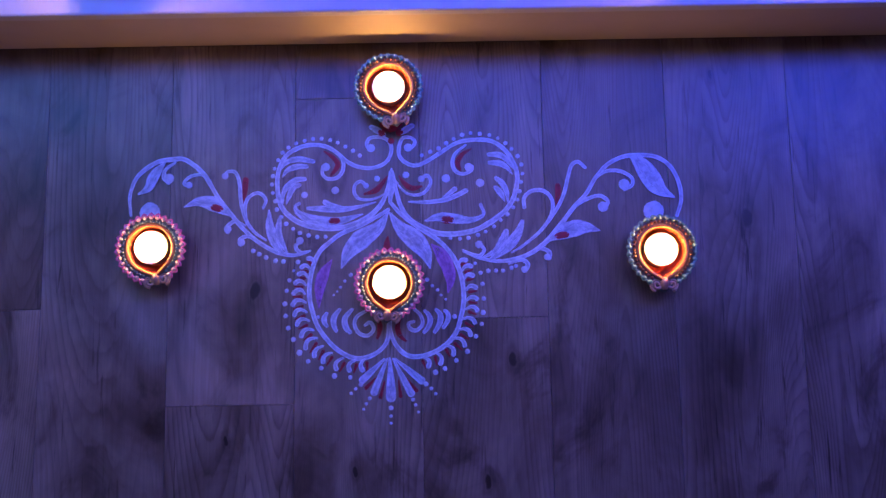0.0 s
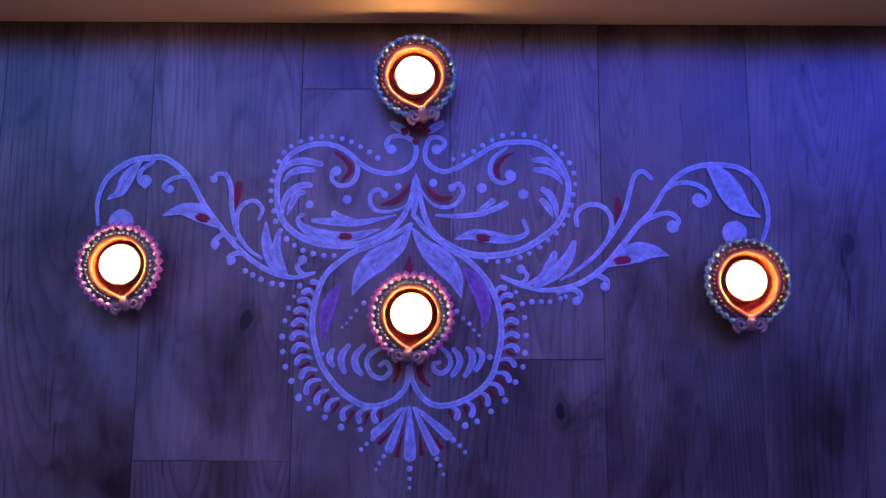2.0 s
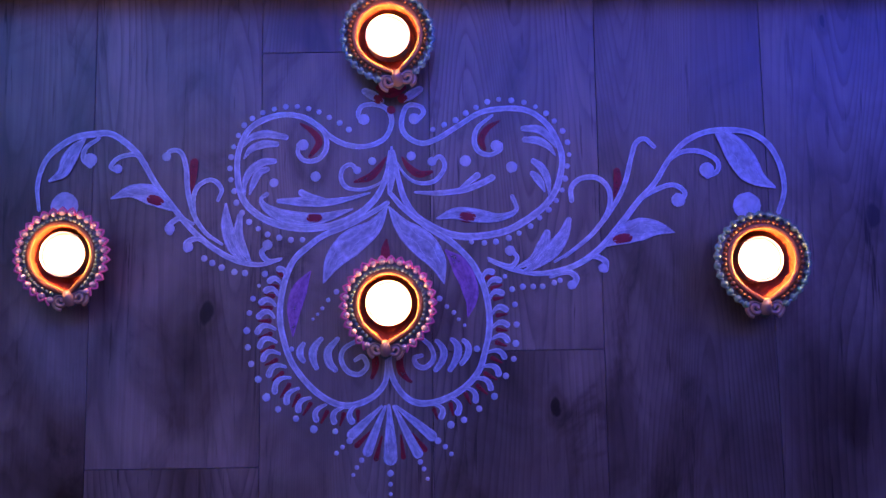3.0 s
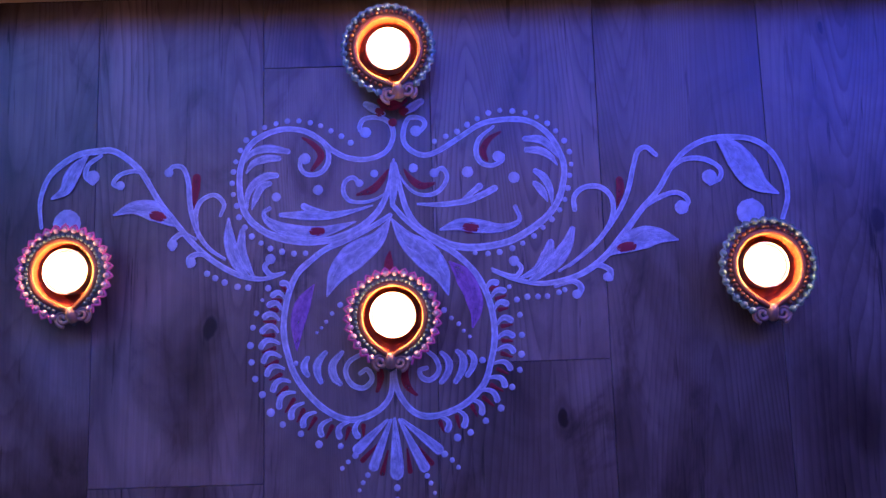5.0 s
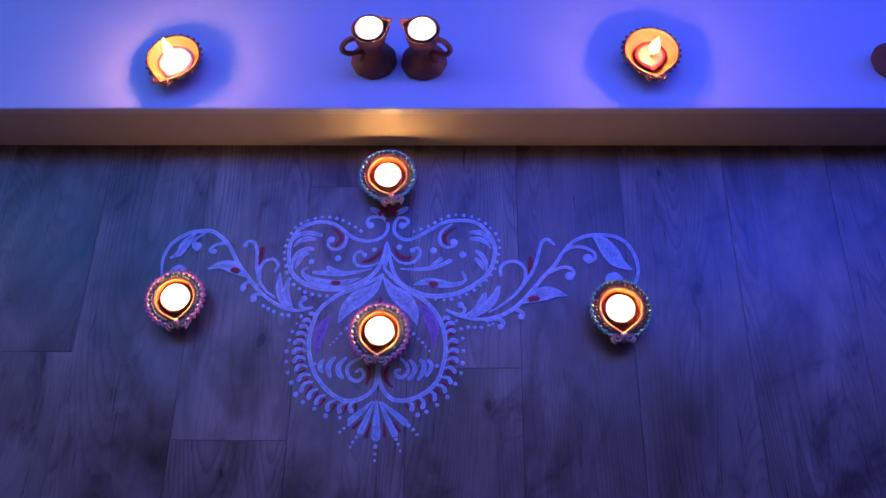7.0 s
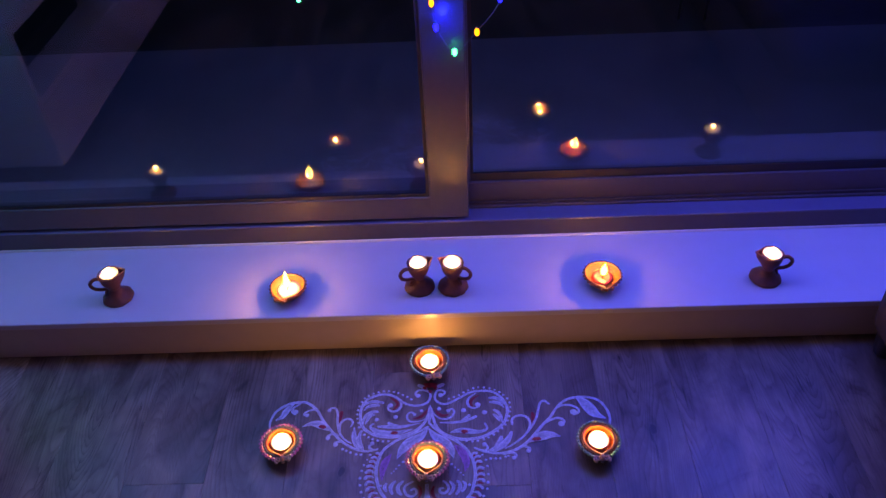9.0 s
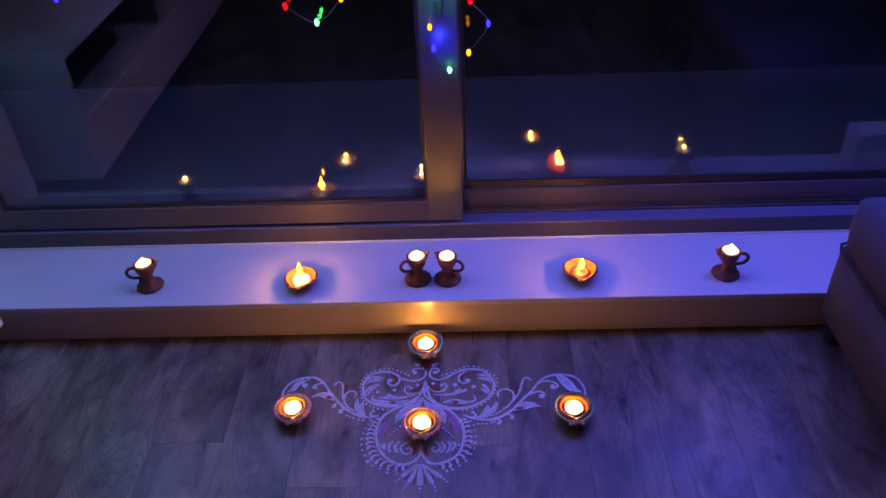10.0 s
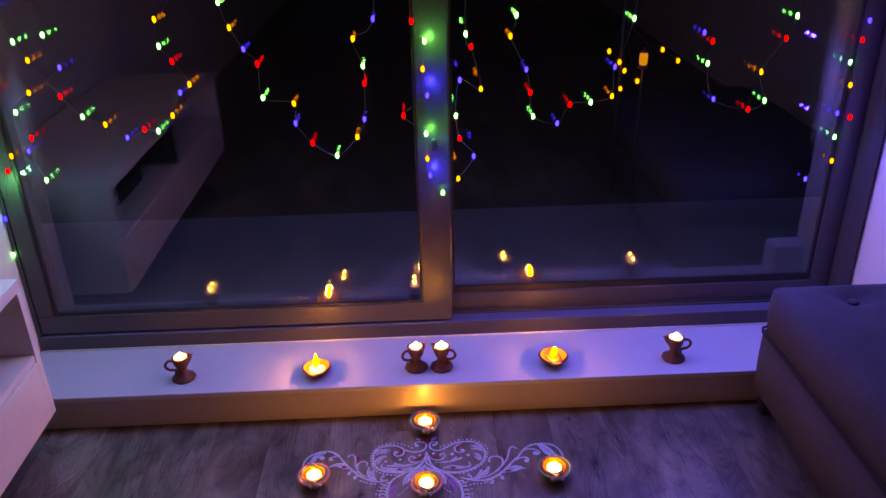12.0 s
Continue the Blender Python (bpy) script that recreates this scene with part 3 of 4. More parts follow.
for x, y, turn, bead, lace, label in (
        (-0.264, -0.247, 12, SILVERBEAD, PINKBEAD, "beaded clay diya with pink lace edge and violet spout side"),
        (0.005, -0.291, -4, SILVERBEAD, PINKBEAD, "beaded clay diya with pink lace edge on the painted flower"),
        (0.313, -0.259, 1, GREENBEAD, GREENBEAD, "beaded clay diya with green and teal pearls on the floor"),
        (0.006, -0.064, 12, TEALBEAD, TEALBEAD, "beaded clay diya with teal pearls close to the step")):
    set_down(painted_diya(bead, lace, label), x, y, 0.001, turn, 1.0 if lace is PINKBEAD else 1.06)
    set_down(tealight(0), x, y + 0.001, 0.0098, 40 * x)
    candle_light((x, y + 0.001, 0.0355), 0.85, 0.0052)


RIM_BEAD = mesh_of("rim_bead", ball(0.0023, 8, 5), COPPER)


def fluted_diya(lobes, wax, label, tall):
    d = tagged(new("clay_oil_lamp"), label, "oil lamp", "clay lamps on the step")
    base = drop_outline(0.30)

    def wavy(a, r):
        x, y = base(a, r)
        k = 1 + 0.025 * math.cos(lobes * a) * max(0.0, (r - 0.02) / 0.015)
        return x * k, y * k
    part("bowl", lathe([(0.016, 0.0), (0.0185, 0.001), (0.025, 0.008), (0.0315, 0.016), (0.0348, 0.0215), (0.0340, 0.0235), (0.0318, 0.0235)], 72, wavy), ORANGECLAY, d)
    # turned ridges step down to the wax
    part("inside", lathe([(0.016, 0.007), (0.0235, 0.012), (0.0250, 0.0152), (0.0262, 0.0150), (0.0270, 0.0182), (0.0284, 0.0180), (0.0292, 0.0208), (0.0306, 0.0206), (0.0318, 0.0234)], 72, base), ORANGECLAY, d, "ridged orange inside")
    part("rim", ring_of(0.0328, 0.0018, 0.0238, base, 8, 72, 0.7), COPPER, d, "raised copper brown rim")
    for k in range(lobes):
        a = -math.pi / 2 + 0.3 + (2 * math.pi - 0.6) * k / (lobes - 1)
        x, y = base(a, 0.0356)
        b = part("rim_bead", RIM_BEAD, None, d)
        b.location = (x, y, 0.0218)
    for sg in (-1, 1):
        curl = []
        for i in range(26):
            u = i / 25
            a = -math.pi / 2 + sg * 0.2 + sg * u * 3.2 * math.pi
            r = 0.0058 * (1 - 0.8 * u)
            curl.append((sg * 0.0062 + r * math.cos(a), -0.0395 + r * math.sin(a), 0.0222 + 0.002 * u))
        part("scroll", tube(curl, 0.0015, 6), ORANGECLAY, d, "curled clay scroll")
    pool = 0.0235 if wax is YELLOWWAX else 0.0195
    part("wax", lathe([(0.012, 0.008), (pool, 0.0152), (0.012, 0.0158), (0.002, 0.0156)], 48, base, True, True), wax, d, "melted wax pool")
    part("wick", tube([(0, -0.004, 0.015), (0.0003, -0.004, 0.022), (0.001, -0.0042, 0.024)], 0.0009, 6), WICK, d)
    f = part("flame", flame(tall, 0.0062, BIGFLAME, 0.04), BIGFLAME, d, "tall yellow flame")
    f.location = (0.0005, -0.004, 0.0235)
    return d


set_down(fluted_diya(22, YELLOWWAX, "orange clay oil lamp with a tall flame on the white step", 0.042), -0.281, 0.064, 0.10, -14, 1.04)
candle_light((-0.282, 0.060, 0.142), 3.5, 0.009)
set_down(fluted_diya(24, REDWAX, "orange clay oil lamp with red wax on the white step", 0.029), 0.362, 0.072, 0.10, 3, 1.08)
candle_light((0.362, 0.068, 0.139), 2.7, 0.009)


def clay_jug(label):
    """A pedestal jug, spout towards +x, handle towards -x."""
    j = tagged(new("clay_jug"), label, "jug", "terracotta jugs on the step")

    def foot(a, r):
        k = 1 + 0.015 * math.cos(9 * a) * max(0.0, (r - 0.012) / 0.018)
        return r * k * math.cos(a), r * k * math.sin(a)
    part("pedestal", lathe([(0.0285, 0.0), (0.0300, 0.002), (0.0292, 0.0055), (0.0235, 0.0095), (0.0165, 0.0145), (0.0125, 0.0205), (0.0112, 0.0275)], 54, foot), TERRACOTTA, j, "flared pedestal foot")

    def lip(a, r):
        k = 1 + 0.46 * math.exp(-(((a + math.pi) % (2 * math.pi) - math.pi) / 0.26) ** 2) * max(0.0, (r - 0.0175) / 0.005)
        return r * k * math.cos(a), r * k * math.sin(a)
    part("cup", lathe([(0.0110, 0.027), (0.0122, 0.032), (0.0155, 0.0385), (0.0192, 0.046), (0.0208, 0.054), (0.0212, 0.060), (0.0222, 0.0645), (0.0210, 0.0650), (0.0203, 0.060), (0.0194, 0.048), (0.012, 0.046)], 54, lip, True, True), TERRACOTTA, j)
    hand = smooth_line([(-0.0195, 0, 0.058), (-0.030, 0, 0.0595), (-0.0385, 0, 0.052), (-0.037, 0, 0.041), (-0.028, 0, 0.033), (-0.0125, 0, 0.029)], 6)
    part("handle", tube(hand, 0.0036, 8), TERRACOTTA, j)
    part("handle_tail", tube([(-0.0125, 0, 0.030), (-0.017, 0, 0.022), (-0.020, 0, 0.014)], 0.0034, 8, [1.0, 0.9, 0.5]), TERRACOTTA, j)
    return j


for x, y, turn in ((-0.640, 0.078, 22), (-0.012, 0.083, 28), (0.057, 0.081, 152), (0.694, 0.079, 170)):
    set_down(clay_jug("brown terracotta pedestal jug with a tealight in its mouth"), x, y - 0.009, 0.10, turn, 1.05)
    t = set_down(tealight(0, WAX, 0.013), x, y - 0.009, 0.10 + 0.0535, 25)
    candle_light((x, y - 0.009, 0.1775), 0.18, 0.0052)


# ---- fairy lights ----
LED_HEAD = mesh_of("bulb_holder", lathe([(0.0016, 0.0), (0.0018, 0.001), (0.0018, 0.006)], 8, cap_top=True), WIRE)
LED = {k: mesh_of("bulb", ball(0.0047, 8, 6, 1.45), m) for k, m in BULBS.items()}


def fairy_string(points, colours, label):
    """A wire that hangs from the door head and sags through the given (x, z) places, with a bulb at each and all the way up."""
    s = tagged(new("fairy_lights"), label, "string lights", "fairy lights on the window")
    up = [(points[0][0] + 0.012 * math.sin(9 * z), z) for z in (2.02, 1.92, 1.82, 1.72, 1.62, 1.52, 1.42, 1.33)]
    down = [(points[-1][0] + 0.012 * math.sin(7 * z), z) for z in (1.33, 1.42, 1.52, 1.62, 1.72, 1.82, 1.92, 2.02)] if points[-1][1] > 1.2 else []
    places = up + list(points) + down

    middle = sum(x for x, z in places) / len(places)
    rest = 0.279 if middle > 0.2 else 0.231 if middle < -0.1 else 0.217

    def depth(x, z):
        return rest + 0.002 * math.sin(7 * x + 3 * z)
    top = [(0.2338, 2.125), (0.2325, 2.092)]
    ends = [(places[0][0], y, z) for y, z in top] + [(x, depth(x, z), z) for x, z in places] + ([(places[-1][0], y, z) for y, z in top[::-1]] if down else [])
    part("wire", tube(smooth_line(ends, 6), 0.0009, 5), WIRE, s, "thin dark wire")
    for k, (x, z) in enumerate(places):
        b = part("bulb", LED[colours[(k - len(up)) % len(colours)]], None, s)
        b.location = (x, depth(x, z) - 0.003, z)
        b.scale = (1.0, 1.0, 1.15)
        h = part("bulb_holder", LED_HEAD, None, s)
        h.location = (x, depth(x, z) - 0.002, z + 0.004)
    return s


fairy_string([(-0.98, 1.249), (-0.965, 1.057), (-0.944, 0.973), (-0.92, 0.928), (-0.863, 0.838), (-0.82, 0.785), (-0.768, 0.763), (-0.72, 0.728), (-0.673, 0.748), (-0.639, 0.743), (-0.597, 0.782), (-0.569, 0.839), (-0.543, 0.859), (-0.576, 0.916), (-0.601, 0.953), (-0.601, 1.016), (-0.562, 1.067), (-0.556, 1.249)],
             "ybgyrgybrgybyrgyby", "string of coloured fairy lights sagging in a deep loop")
fairy_string([(-0.465, 1.249), (-0.446, 1.051), (-0.428, 0.992), (-0.401, 0.94), (-0.372, 0.903), (-0.368, 0.819), (-0.293, 0.802), (-0.294, 0.751), (-0.256, 0.697), (-0.196, 0.661), (-0.141, 0.709), (-0.12, 0.756), (-0.114, 0.847), (-0.115, 0.891), (-0.135, 0.957), (-0.084, 1.003), (-0.071, 1.249)],
             "bgybrgybrgybrgybg", "string of coloured fairy lights sagging in a long loop")
fairy_string([(0.0, 1.25), (0.008, 0.997), (0.038, 0.95), (0.032, 0.882), (0.041, 0.816), (-0.02, 0.766), (0.036, 0.717), (0.037, 0.649), (0.043, 0.603), (0.075, 0.554), (0.116, 0.592), (0.157, 0.653), (0.121, 0.702), (0.112, 0.762), (0.123, 0.852), (0.175, 0.829), (0.151, 0.933), (0.138, 0.964), (0.14, 1.25)],
             "brgybrgybgybrgbyrgb", "tangle of coloured fairy lights hanging down the door stile")
fairy_string([(0.258, 1.247), (0.268, 0.995), (0.254, 0.944), (0.296, 0.859), (0.308, 0.8), (0.317, 0.736), (0.381, 0.715), (0.413, 0.764), (0.467, 0.769), (0.522, 0.783), (0.524, 0.859), (0.564, 0.978), (0.579, 1.247)],
             "bgybrgbrgybgy", "string of coloured fairy lights in a shallow loop")
fairy_string([(0.724, 1.247), (0.74, 1.04), (0.746, 0.938), (0.77, 0.916), (0.764, 0.86), (0.791, 0.766), (0.888, 0.735), (0.928, 0.758), (0.907, 0.834), (0.957, 0.918), (0.976, 0.973), (0.994, 1.247)],
             "yybrgbrgyrgb", "string of coloured fairy lights in a narrow loop")
fairy_string([(1.17, 1.247), (1.175, 1.03), (1.163, 0.957), (1.155, 0.909), (1.135, 0.853), (1.148, 0.793), (1.129, 0.718), (1.166, 0.706), (1.135, 0.652), (1.141, 0.584), (1.078, 0.533)],
             "gybrgybrgyb", "string of coloured fairy lights hanging down the door jamb")
fairy_string([(-1.031, 1.249), (-1.041, 0.997), (-1.021, 0.855), (-1.021, 0.688), (-1.041, 0.648), (-1.081, 0.516), (-1.086, 0.411)],
             "ybryrbg", "string of coloured fairy lights down the door frame")

fairy_string([(-0.89, 1.25), (-0.87, 0.987), (-0.848, 0.909), (-0.937, 0.849), (-0.981, 0.801), (-0.959, 0.734), (-0.975, 0.7), (-0.949, 0.62)],
             "rgbygrbg", "thin strand of coloured fairy lights beside the door frame")


# amber lantern out on the terrace
def lantern():
    o = tagged(new("garden_lantern"), "small amber glass lantern glowing in the dark garden", "lantern")
    part("glow_glass", lathe([(0.018, 0.02), (0.024, 0.03), (0.024, 0.085), (0.016, 0.095)], 20, cap_top=True), LANTERN, o, "glowing amber glass")
    part("foot", lathe([(0.03, 0.0), (0.03, 0.012), (0.018, 0.02)], 20), FRAME, o)
    part("cap", lathe([(0.028, 0.095), (0.02, 0.108), (0.004, 0.125)], 20, cap_top=True), FRAME, o)
    part("stake", lathe([(0.008, -0.83), (0.008, 0.0)], 10), FRAME, o)
    return o


set_down(lantern(), 0.985, 1.60, 0.535, 0, 0.72)
post = tagged(new("garden_light_post"), "thin garden post hung with warm little bulbs", "light post")
part("post", tube([(0.895, 1.62, -0.1), (0.893, 1.62, 0.7), (0.894, 1.62, 1.5)], 0.006, 8), FRAME, post)
for dx, dz in ((-0.155, 0.036), (-0.107, -0.012), (-0.083, -0.048), (-0.095, -0.125), (-0.024, -0.095), (0.072, 0.036), (0.143, -0.012)):
    g = part("bulb", ball(0.008, 8, 6, 1.4), BULBS["y"], post)
    g.location = (0.985 + dx, 1.58, 0.58 + dz)
    part("bulb_wire", tube([(0.893, 1.62, 0.75), ((0.893 + 0.985 + dx) / 2, 1.60, 0.63 + dz / 2), (0.985 + dx, 1.58, 0.59 + dz)], 0.001, 5), WIRE, post)


# ---- floor painting ----
rangoli = tagged(new("floor_rangoli"), "white hand-painted rangoli scrolls with maroon and violet touches", "floor painting")
layer = [0.0]


def brush(name, line, half, mat, low):
    """A low ridge of paint with rounded ends along a line of given half widths; its map holds the side and the run in metres."""
    bm, rows, n = bmesh.new(), [], len(line)
    across, run = {}, 0.0
    shift = 0.13 * (len(rangoli.children) % 40)
    for i, p in enumerate(line):
        run += (p - line[i - 1]).length if i else 0.0
        w = half[i] * (1 + 0.09 * noise.noise(Vector((p.x * 90, p.y * 90, low * 1e4))))
        d = (line[min(i + 1, n - 1)] - line[max(i - 1, 0)]).normalized()
        q = Vector((-d.y, d.x))
        rows.append([])
        for f, h in ((-1, 0), (-0.6, 0.00022), (0, 0.00014), (0.6, 0.00022), (1, 0)):
            vert = bm.verts.new((p.x + q.x * w * f, p.y + q.y * w * f, low + h))
            across[vert] = (f, run + shift)
            rows[-1].append(vert)
        if i in (0, n - 1):
            s = -1 if i == 0 else 1
            tip = []
            for t in (-1.05, -0.52, 0, 0.52, 1.05):
                vert = bm.verts.new((p.x + q.x * w * math.sin(t) + s * d.x * w * math.cos(t), p.y + q.y * w * math.sin(t) + s * d.y * w * math.cos(t), low))
                across[vert] = (0.9 * math.copysign(1, t if t else 1), run + shift + s * w * math.cos(t))
                tip.append(vert)
            ring = [rows[-1][0]] + tip + [rows[-1][4], rows[-1][3], rows[-1][2], rows[-1][1]]
            bm.faces.new(ring if i == 0 else ring[::-1])
    for lo, hi in zip(rows, rows[1:]):
        for k in range(4):
            bm.faces.new((lo[k], lo[k + 1], hi[k + 1], hi[k]))
    bmesh.ops.recalc_face_normals(bm, faces=bm.faces)
    if sum(f.normal.z * f.calc_area() for f in bm.faces) < 0:
        bmesh.ops.reverse_faces(bm, faces=bm.faces)
    lay = bm.loops.layers.uv.new("stroke")
    for f in bm.faces:
        for loop in f.loops:
            loop[lay].uv = across[loop.vert]
    return part(name, bm, mat, rangoli)


def stroke(name, widths, points, mat=None):
    """One brush stroke, in millimetres; broad ones are thin washes with a drawn outline."""
    mat = mat or white
    pts = [Vector((x * 0.001, y * 0.001)) for x, y in points]
    if len(pts) == 3:
        c = 2 * pts[1] - 0.5 * (pts[0] + pts[2])
        line = [pts[0] * (1 - t) ** 2 + c * 2 * t * (1 - t) + pts[2] * t * t for t in (k / 12 for k in range(13))]
    else:
        line = smooth_line(pts, 6)
    if not isinstance(widths, (list, tuple)):
        widths = [widths * 0.8, widths, widths, widths, widths * 0.8]
    n = len(line)
    steps = smooth_line([(w, 0) for w in widths], 8)
    half = []
    for i in range(n):
        u = i / (n - 1) * (len(steps) - 1)
        k = min(int(u), len(steps) - 2)
        half.append(0.0005 * max(0.8, steps[k].x * (1 - (u - k)) + steps[k + 1].x * (u - k)))
    layer[0] += 0.000004
    low = (0.0004 if mat is maroon else 0.0008) + layer[0]
    broad = max(widths) > 6.4 and mat is white and name not in ("ring", "lobe_outline")
    ob = brush(name, line, half, wash if broad else mat, low)
    if broad:
        for s in (-1, 1):
            edge = []
            for i, p in enumerate(line):
                d = (line[min(i + 1, n - 1)] - line[max(i - 1, 0)]).normalized()
                edge.append(p + Vector((-d.y, d.x)) * s * max(0.0, half[i] - 0.0006))
            brush("outline", edge, [0.0006] * n, white, low + 0.0003).parent = ob
        for f in ((-0.4, 0.35) if max(widths) > 9 else ()):
            vein = []
            for i in range(n // 6, n - n // 5):
                d = (line[min(i + 1, n - 1)] - line[max(i - 1, 0)]).normalized()
                vein.append(line[i] + Vector((-d.y, d.x)) * half[i] * (f + 0.12 * math.sin(i * 0.9 + 5 * f)))
            brush("vein", vein, [0.0004] * len(vein), white, low + 0.0003).parent = ob
    return ob


def dot(x, y, r, name="dot", mat=None, squash=1.0, turn=0):
    mat = mat or white
    layer[0] += 0.000004
    bm = lathe([(1.0, 0.0), (0.8, 0.35), (0.4, 0.5)], 14, cap_bottom=False, cap_top=True)
    for v in bm.verts:
        k = 1 + 0.08 * noise.noise(Vector((v.co.x * 2 + x, v.co.y * 2 + y, 0)))
        v.co = Vector((v.co.x * r * k * 0.001, v.co.y * r * k * squash * 0.001, v.co.z * 0.001))
    lay = bm.loops.layers.uv.new("stroke")
    for f in bm.faces:
        for loop in f.loops:
            loop[lay].uv = (0.62, 0.37 * x + 0.21 * y)
    ob = part(name, bm, mat, rangoli)
    ob.location, ob.rotation_euler = (x * 0.001, y * 0.001, 0.0009 + layer[0]), (0, 0, radians(turn))
    return ob


def dots_along(count, r, points):
    line = smooth_line([(x, y) for x, y in points], 12)
    run = [0.0]
    for a, b in zip(line, line[1:]):
        run.append(run[-1] + (b - a).length)
    for k in range(count):
        s = run[-1] * k / (count - 1)
        i = max(j for j in range(len(run)) if run[j] <= s + 1e-6)
        i = min(i, len(line) - 2)
        f = (s - run[i]) / max(1e-6, run[i + 1] - run[i])
        p = line[i].lerp(line[i + 1], f)
        dot(round(p.x), round(p.y), r * random.uniform(0.85, 1.12))


stroke("lobe_outline", [4.0, 4.6, 4.6, 5.0, 5.4, 6.2, 6.2, 4.0], [(-18, -131), (-22, -125), (-18, -117), (-5, -116), (5, -122), (7, -134), (0, -147), (-16, -153), (-33, -151), (-46, -144), (-57, -134), (-71, -126), (-89, -124), (-106, -129), (-118, -138), (-125, -153), (-127, -169), (-125, -188), (-119, -202), (-107, -213), (-92, -220), (-72, -224), (-50, -223), (-31, -217), (-15, -207), (-4, -194), (3, -176), (6, -158)])
dot(-17, -129, 5.0)
stroke("lobe_outline", [4.0, 4.6, 4.6, 5.0, 5.4, 6.2, 6.2, 4.0], [(29, -131), (35, -124), (32, -118), (22, -117), (17, -125), (16, -137), (22, -146), (34, -151), (47, -147), (65, -136), (81, -126), (94, -122), (115, -121), (130, -125), (143, -136), (151, -150), (155, -165), (153, -181), (148, -195), (138, -208), (122, -220), (104, -229), (81, -233), (61, -232), (43, -225), (28, -215), (18, -200), (13, -183), (8, -158)])
dot(27, -129, 5.0)
stroke("curl", [2.5, 4.5, 4.5, 4.0, 4.0], [(-63, -128), (-51, -142), (-50, -155), (-57, -164), (-68, -165), (-74, -159), (-74, -151)])
dot(-70, -151, 5.0)
stroke("crescent", [2.0, 5.0, 6.1, 3.0], [(-72, -132), (-62, -139), (-56, -149), (-64, -161)], maroon)
stroke("curl", [2.5, 4.5, 4.5, 4.0, 4.0], [(95, -127), (82, -138), (79, -150), (83, -159), (92, -162), (101, -158), (102, -153)])
dot(98, -154, 5.0)
stroke("crescent", [2.0, 5.0, 6.1, 3.0], [(101, -132), (91, -138), (85, -148), (88, -157)], maroon)
stroke("feather", [5.0, 7.1, 5.6, 1.5], [(-85, -144), (-102, -141), (-115, -144), (-122, -152)])
stroke("feather", [5.0, 7.1, 5.6, 1.5], [(-93, -150), (-104, -150), (-115, -154), (-121, -162)])
stroke("feather", [5.0, 7.1, 5.6, 1.5], [(-95, -165), (-105, -166), (-115, -173), (-120, -183), (-120, -194)])
stroke("feather", [5.0, 7.1, 5.6, 1.5], [(-101, -172), (-108, -175), (-113, -185), (-116, -194)])
stroke("feather", [5.0, 7.1, 5.6, 1.5], [(122, -139), (135, -140), (144, -147), (150, -156)])
stroke("feather", [5.0, 7.1, 5.6, 1.5], [(123, -149), (134, -150), (143, -155), (149, -163)])
stroke("feather", [5.0, 7.1, 5.6, 1.5], [(130, -168), (137, -174), (142, -185), (143, -198)])
stroke("feather", [5.0, 7.1, 5.6, 1.5], [(129, -179), (135, -186), (139, -195)])
dot(-95, -184, 4.0)
dot(-59, -179, 4.5)
dot(-10, -166, 3.5)
dot(24, -162, 4.0)
dot(71, -167, 5.0)
dot(111, -173, 5.0)
stroke("curl", [4.0, 4.0, 4.0, 3.0, 1.5], [(-23, -175), (-28, -169), (-35, -172), (-37, -181), (-32, -189), (-20, -191), (-8, -188), (1, -182)])
dot(-23, -174, 3.5)
stroke("crescent", [1.5, 5.6, 6.6, 2.5], [(2, -163), (-4, -172), (-12, -180), (-25, -184)], maroon)
stroke("curl", [4.0, 4.0, 4.0, 3.0, 1.5], [(42, -167), (49, -163), (53, -171), (48, -181), (39, -186), (27, -185), (18, -178), (12, -168)])
dot(42, -167, 4.0)
stroke("crescent", [1.5, 5.6, 6.6, 2.5], [(16, -163), (22, -172), (31, -178), (42, -176)], maroon)
stroke("leaf", [4.0, 7.6, 7.1, 4.0, 1.5], [(-91, -200), (-72, -201), (-51, -202), (-31, -199), (-12, -194)])
stroke("leaf", [6.1, 6.1, 2.0], [(-71, -193), (-60, -198), (-45, -200)])
stroke("leaf", [4.0, 3.5, 7.1, 12.1, 10.1, 1.5], [(-101, -194), (-106, -198), (-101, -206), (-84, -214), (-57, -216), (-27, -208)])
dot(-60, -215, 7.1, "seed", maroon, 0.64, 0)
stroke("leaf", [2.0, 4.5, 5.6, 5.6, 5.6], [(27, -194), (46, -195), (67, -193), (82, -188), (94, -182)])
stroke("leaf", [2.0, 4.5, 6.1], [(66, -191), (73, -186), (81, -180)])
stroke("leaf", [2.0, 10.1, 12.1, 7.1, 4.0, 4.0], [(46, -217), (62, -213), (79, -215), (99, -217), (114, -211), (111, -199)])
dot(72, -216, 7.6, "seed", maroon, 0.67, 0)
stroke("spire", [2.0, 5.0, 8.1, 6.6, 3.5], [(7, -154), (7, -163), (7, -174), (6, -184), (5, -195)])
stroke("leaf", [1.5, 14.0, 22.5, 16.0, 1.5], [(3, -206), (-9, -224), (-28, -237), (-43, -252), (-52, -271)])
stroke("leaf", [1.5, 14.0, 22.5, 16.0, 1.5], [(4, -206), (16, -224), (32, -238), (45, -254), (51, -273)])
stroke("seed", [2.0, 7.1, 8.1], [(2, -235), (1, -243), (1, -252)], maroon)
